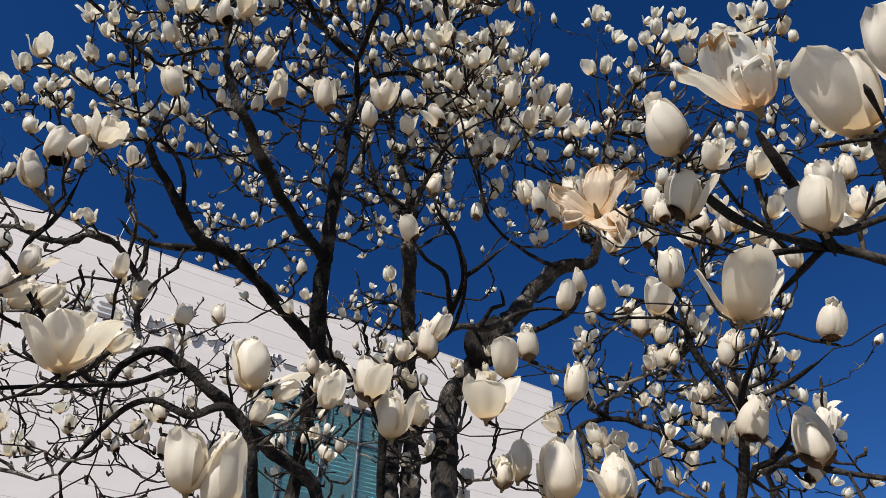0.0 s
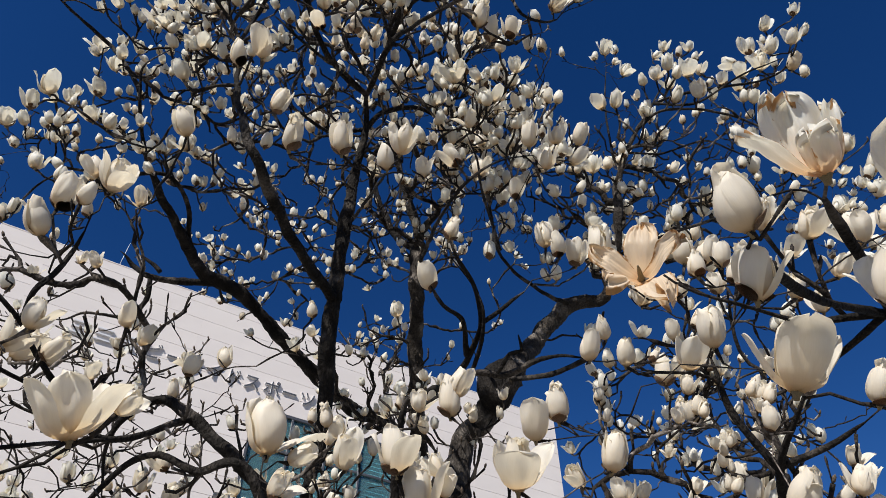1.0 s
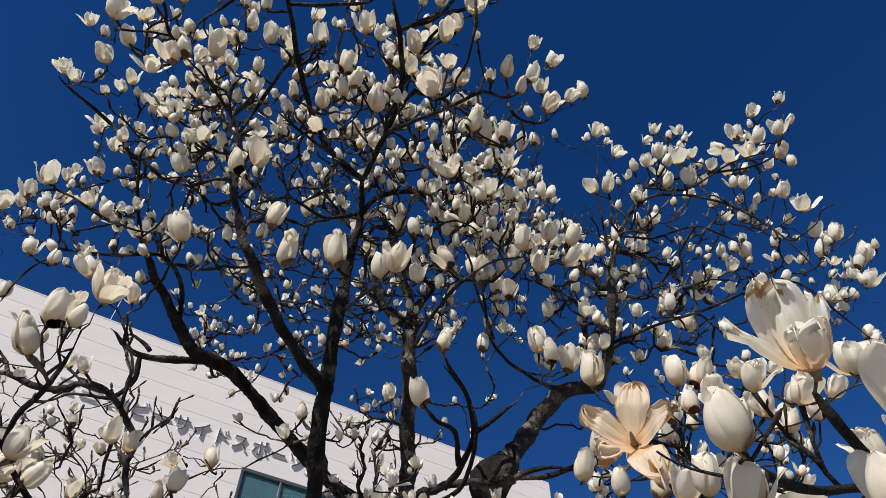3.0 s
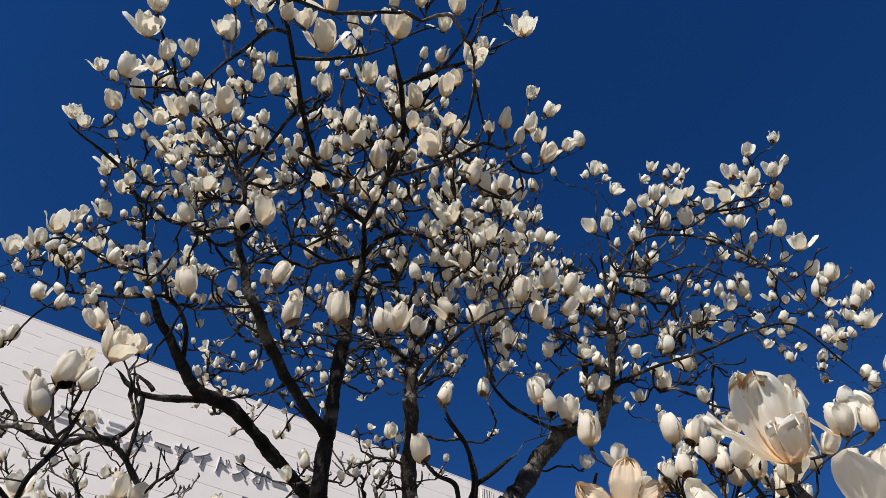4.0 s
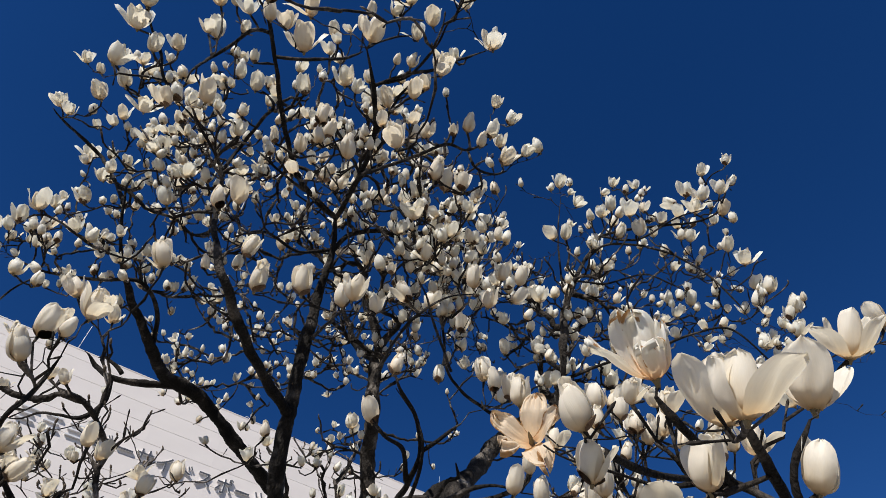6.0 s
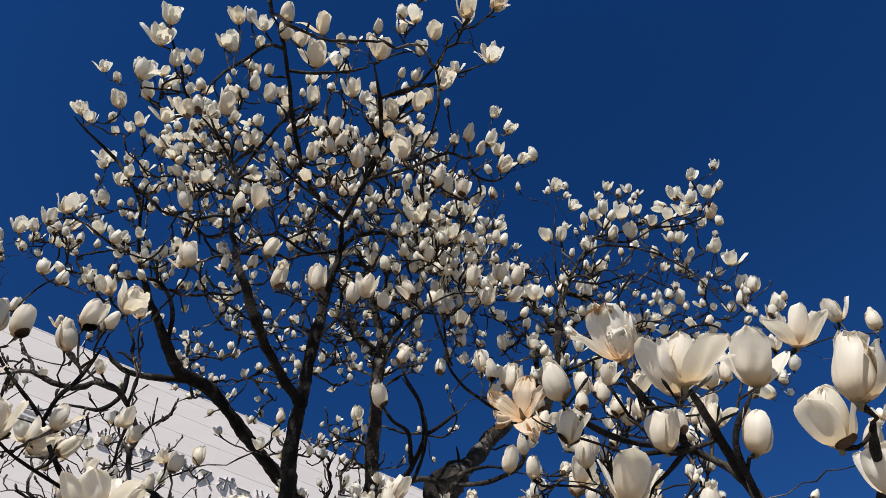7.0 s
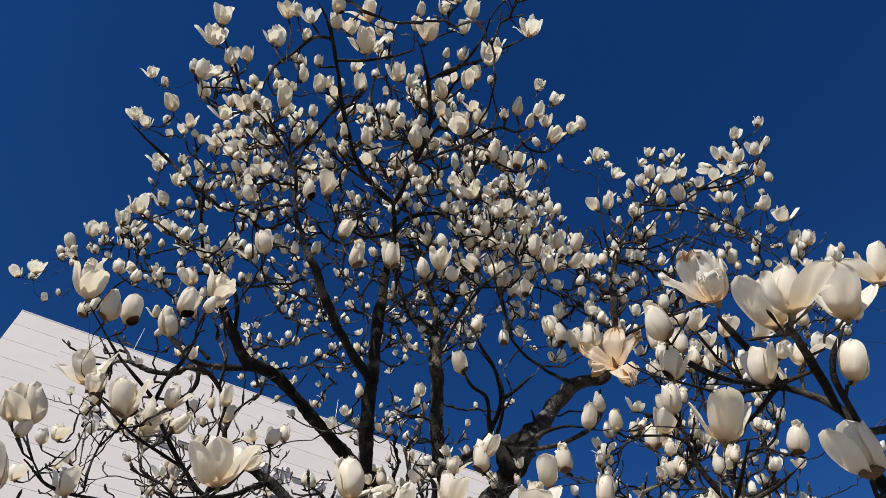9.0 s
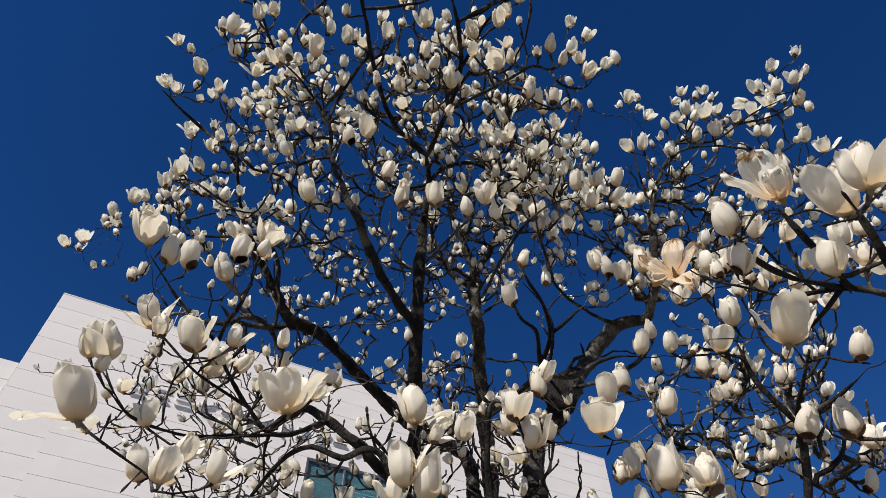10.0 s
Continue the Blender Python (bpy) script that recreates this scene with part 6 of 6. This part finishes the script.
# ---- twigs: each blossom is joined to the wood that is nearest to it ----
heads = []
crown = np.array((-0.3, 2.3, 3.2))
for place, length, kind, axis in blossoms:   # blossoms lean towards the light
    away = place - crown
    length *= (1.0, 0.93, 0.86)[kind] if axis is None and kind >= 0 else (1.0, 0.95, 1.0, 1.0, 1.0)[max(kind, 0)]   # an open one is wide, not tall
    tilt = Vector((away[0] * 0.13 - 0.05 + rng.gauss(0, 0.30), away[1] * 0.08 - 0.72 + rng.gauss(0, 0.28), 1.0)).normalized() if axis is None else axis
    heads.append([place, length, kind, np.array(tilt), place - np.array(tilt) * length * 0.5])
at, way = np.array(nodes_at), np.array(nodes_way)
limb_count = len(at)
allowed = np.array(nodes_radius) < 0.05
foot = np.array([h[4] - h[3] * 0.03 for h in heads])


def cost_to(points, ways, target):
    d = target - points
    dist = np.linalg.norm(d, axis=1) + 1e-6
    along = (d * ways).sum(1) / dist
    return dist * (1.25 - 0.35 * along) + 0.25 * np.maximum(0, -d[:, 2])


best = np.full(len(heads), 1e9)
best_node = np.zeros(len(heads), int)
for i, f in enumerate(foot):
    c = cost_to(at, way, f) + np.where(allowed, 0.0, 0.4)
    best_node[i] = int(np.argmin(c))
    best[i] = c[best_node[i]]
alive = np.ones(len(heads), bool)
weight = {}
strands = []
for _ in heads:
    i = int(np.argmin(np.where(alive, best, 1e12)))
    alive[i] = False
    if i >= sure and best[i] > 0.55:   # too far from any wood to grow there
        heads[i][2] = None
        continue
    place, length, kind, tilt, base = heads[i]
    start = best_node[i]
    a, d0 = np.array(nodes_at[start]), np.array(nodes_way[start])
    b = base
    gap = np.linalg.norm(b - a)
    lead = (b - a) / (gap + 1e-6)
    n = max(3, int(gap / 0.034))
    path = []
    c1, c2 = a + (0.45 * d0 + 0.55 * lead) * gap * 0.34, b - (0.6 * tilt + 0.4 * lead) * gap * 0.30
    seed = Vector((i * 1.7, 0, 0))
    for k in range(n + 1):
        s = k / n
        q = (1 - s) ** 3 * a + 3 * s * (1 - s) ** 2 * c1 + 3 * s * s * (1 - s) * c2 + s ** 3 * b
        w = 0.10 * gap * math.sin(math.pi * s)
        q = q + np.array(noise.noise_vector(Vector(q) * 2.6 + seed)) * min(1.6 * w, 0.07)
        q = q + np.array(noise.noise_vector(Vector(q) * 6.0 + seed)) * min(w, 0.022)
        q = q + np.array(noise.noise_vector(Vector(q) * 21.0 + seed)) * min(w, 0.009)
        if 0 < k < n:   # the angles that every leaf scar leaves
            q = q + np.array([rng.gauss(0, 1) for _ in range(3)]) * 0.0052
        path.append(q)
    parent, fresh = start, []
    for k in range(1, n + 1):
        nodes_at.append(path[k])
        dd = path[k] - path[k - 1]
        nodes_way.append(dd / (np.linalg.norm(dd) + 1e-9))
        nodes_parent.append(parent)
        nodes_radius.append(0.0)
        nodes_limb.append(False)
        parent = len(nodes_at) - 1
        fresh.append(parent)
    strands.append((start, fresh))
    tip = fresh[-1]
    while tip >= 0 and not nodes_limb[tip]:
        weight[tip] = weight.get(tip, 0) + 1
        tip = nodes_parent[tip]
    open_nodes = fresh[:-2] if len(fresh) > 3 else fresh[:1]
    pa, pw = np.array([nodes_at[k] for k in open_nodes]), np.array([nodes_way[k] for k in open_nodes])
    left = np.flatnonzero(alive & (((foot - b) ** 2).sum(1) < (gap + best.clip(0, 3)) ** 2))
    if len(left):
        d = foot[left][:, None, :] - pa[None]
        dist = np.sqrt((d * d).sum(2)) + 1e-6
        c = dist * 1.25 - 0.35 * (d * pw[None]).sum(2) + 0.25 * np.maximum(0, -d[:, :, 2])
        j = c.argmin(1)
        c = c[np.arange(len(left)), j]
        win = c < best[left]
        best[left[win]], best_node[left[win]] = c[win], np.array(open_nodes)[j[win]]

bm = bmesh.new()
wood = dict(enumerate(nodes_radius[:limb_count]))
for start, fresh in strands:
    stout = 0.0033 if nodes_at[start][2] < 3.4 else 0.0042
    r = min(stout * weight[fresh[0]] ** 0.38, wood[start] * (0.72 if nodes_limb[start] else 1.0))
    path = [(*nodes_at[start], r)]
    for k in fresh:
        r = min(r, stout * weight[k] ** 0.38)
        wood[k] = r
        path.append((*nodes_at[k], r * (1.0 + 0.45 * (rng.random() < 0.16))))
    path[-1] = (*path[-1][:3], 0.0050)
    tube(bm, path, 6, 0.35)
tagged(part("twig", mesh_of("twig", bm, TWIG), tree, label="many thin crooked dark twigs carrying the blossoms"), kind="stuff")
# bare spurs and small winter buds along the thin wood
bm = bmesh.new()
thin = [k for k in range(limb_count, len(nodes_at)) if weight.get(k, 1) <= 4]
for k in rng.sample(thin, min(len(thin), 2600)):
    a = Vector(nodes_at[k])
    d = (Vector(nodes_way[k]) * 0.5 + Vector([rng.gauss(0, 1) for _ in range(3)]) * 0.5 + Vector((0, 0, 0.5))).normalized()
    ln = rng.uniform(0.012, 0.05)
    tube(bm, [(*a, 0.0022), (*(a + d * ln * 0.6), 0.0018), (*(a + d * ln), 0.003), (*(a + d * (ln + 0.008)), 0.0032), (*(a + d * (ln + 0.016)), 0.0008)], 5)
tagged(part("spur", mesh_of("spur", bm, TWIG), tree, label="short bare spurs with small furry buds"), kind="stuff")

# ---- the blossoms on their twigs; the nearest 300 as parts, the rest in one mesh ----
STAND = Vector((0.0, -0.2, 1.7))
order = sorted(range(len(heads)), key=lambda k: (Vector(heads[k][0]) - STAND).length)
rest_v, rest_f, rest_uv, rest_m = [], [], [], []
shown = 0
buds = bmesh.new()


def add_bud(m):
    bmesh.ops.create_icosphere(buds, subdivisions=1, radius=0.5, matrix=m @ pose(0, 0, 0.45) @ Matrix.Diagonal((0.42, 0.42, 1.0, 1)))


for k in order:
    place, length, kind, tilt, base = heads[k]
    if kind is None:
        continue
    if kind < 0:   # a bare shoot ends in a small furry bud
        m = Matrix.Translation(Vector(base) - BASE) @ Vector(tilt).to_track_quat("Z", "Y").to_matrix().to_4x4() @ Matrix.Scale(rng.uniform(0.016, 0.030), 4)
        add_bud(m)
        continue
    bank = VARIANTS if shown < 300 else PLAIN
    pick = rng.randrange(len(bank[kind]))
    if kind == 0 and blossoms[k][3] is not None:
        pick -= pick % 2   # a tight bud
    core, petals, scales = bank[kind][pick]
    if kind > 2:
        zed = Vector(tilt)
        ex = (Vector((1, 0, 0)) - zed * zed.x).normalized()
        turn = Matrix((ex, zed.cross(ex), zed)).transposed().to_4x4()
    else:
        turn = Vector(tilt).to_track_quat("Z", "Y").to_matrix().to_4x4() @ Matrix.Rotation(rng.uniform(0, 6.28), 4, "Z")
    m = Matrix.Translation(Vector(base) - BASE) @ turn @ Matrix.Scale(length, 4)
    if shown < 300:
        shown += 1
        head = part("blossom", core, tree, m)
        for p in petals:
            part("petal", p, head)
        for p in scales:
            part("bud_scale", p, head)
    else:
        for me in (core, *petals, *scales):
            off = len(rest_v)
            rest_v += [m @ v.co for v in me.vertices]
            slot = 0 if me.materials[0] is PETAL else 1 if me.materials[0] is SCALE else 2
            layer = me.uv_layers.active
            for p in me.polygons:
                rest_f.append([off + q for q in p.vertices])
                rest_m.append(slot)
                rest_uv += [c for q in p.loop_indices for c in (layer.data[q].uv if layer else (0, 0))]
tagged(part("small_bud", mesh_of("small_bud", buds, SHOOT), tree, label="small furry dark brown buds on bare shoots"), kind="stuff")
me = bpy.data.meshes.new("far_blossoms")
me.from_pydata(rest_v, [], rest_f)
for mat in (PETAL, SCALE, CORE):
    me.materials.append(mat)
me.polygons.foreach_set("material_index", rest_m)
me.polygons.foreach_set("use_smooth", [True] * len(me.polygons))
me.uv_layers.new(name="UVMap").data.foreach_set("uv", rest_uv)
tagged(part("far_blossoms", me, tree, label="further cream blossoms filling the crown"), kind="stuff")

# ---- facade panels, each course in lengths, with open joints between ----
edges = [0.0]
while edges[-1] < LENGTH - 2.5:
    edges.append(edges[-1] + 2.07)
edges[-1] = LENGTH
shapes = {}


def panel(parent, u0, u1, z0, z1, y0):
    key = (round(u1 - u0, 3), round(z1 - z0, 3))
    if key not in shapes:
        shapes[key] = box_mesh("panel", (0.0002, -0.032, 0.005), (u1 - u0 - 0.0002, 0.0, z1 - z0 - 0.005), PANEL)
    part("panel", shapes[key], parent, pose(u0, y0, z0))


courses = [ROOF, ROOF - 0.31]
while courses[-1] - COURSE > ROOF - 8.5:
    courses.append(courses[-1] - COURSE)
for z1, z0 in zip(courses, courses[1:]):
    for u0, u1 in zip(edges, edges[1:]):
        if u0 < 0.01:
            panel(building, u0, 1.5, z0 - 0.2 if z0 > courses[-1] else z0, z1 - 0.2 if z1 < ROOF else z1, 0.028)
            panel(building, 1.5, u1, z0, z1, 0.028)
        elif z1 <= WIN[3] + 0.06 and z0 >= WIN[2] - 0.6 and u1 > WIN[0] and u0 < WIN[1]:
            if u0 < WIN[0] - 0.02:
                panel(building, u0, WIN[0] - 0.002, z0, z1, 0.028)
            if u1 > WIN[1] + 0.02:
                panel(building, WIN[1] + 0.002, u1, z0, z1, 0.028)
        else:
            panel(building, u0, u1, z0, z1, 0.028)
    if z1 <= WING + 0.02:
        for u0, u1 in ((-9.0, -6.0), (-6.0, -3.0), (-3.0, -0.02)):
            panel(wing, u0, u1, z0, z1, 0.098)
low = courses[-1]
part("wall", box_mesh("low_wall", (0.0, -0.004, 0), (LENGTH, 0.028, low), PANEL), building)
part("wall", box_mesh("wing_low_wall", (-9.0, 0.066, 0), (-0.02, 0.098, low), PANEL), wing)
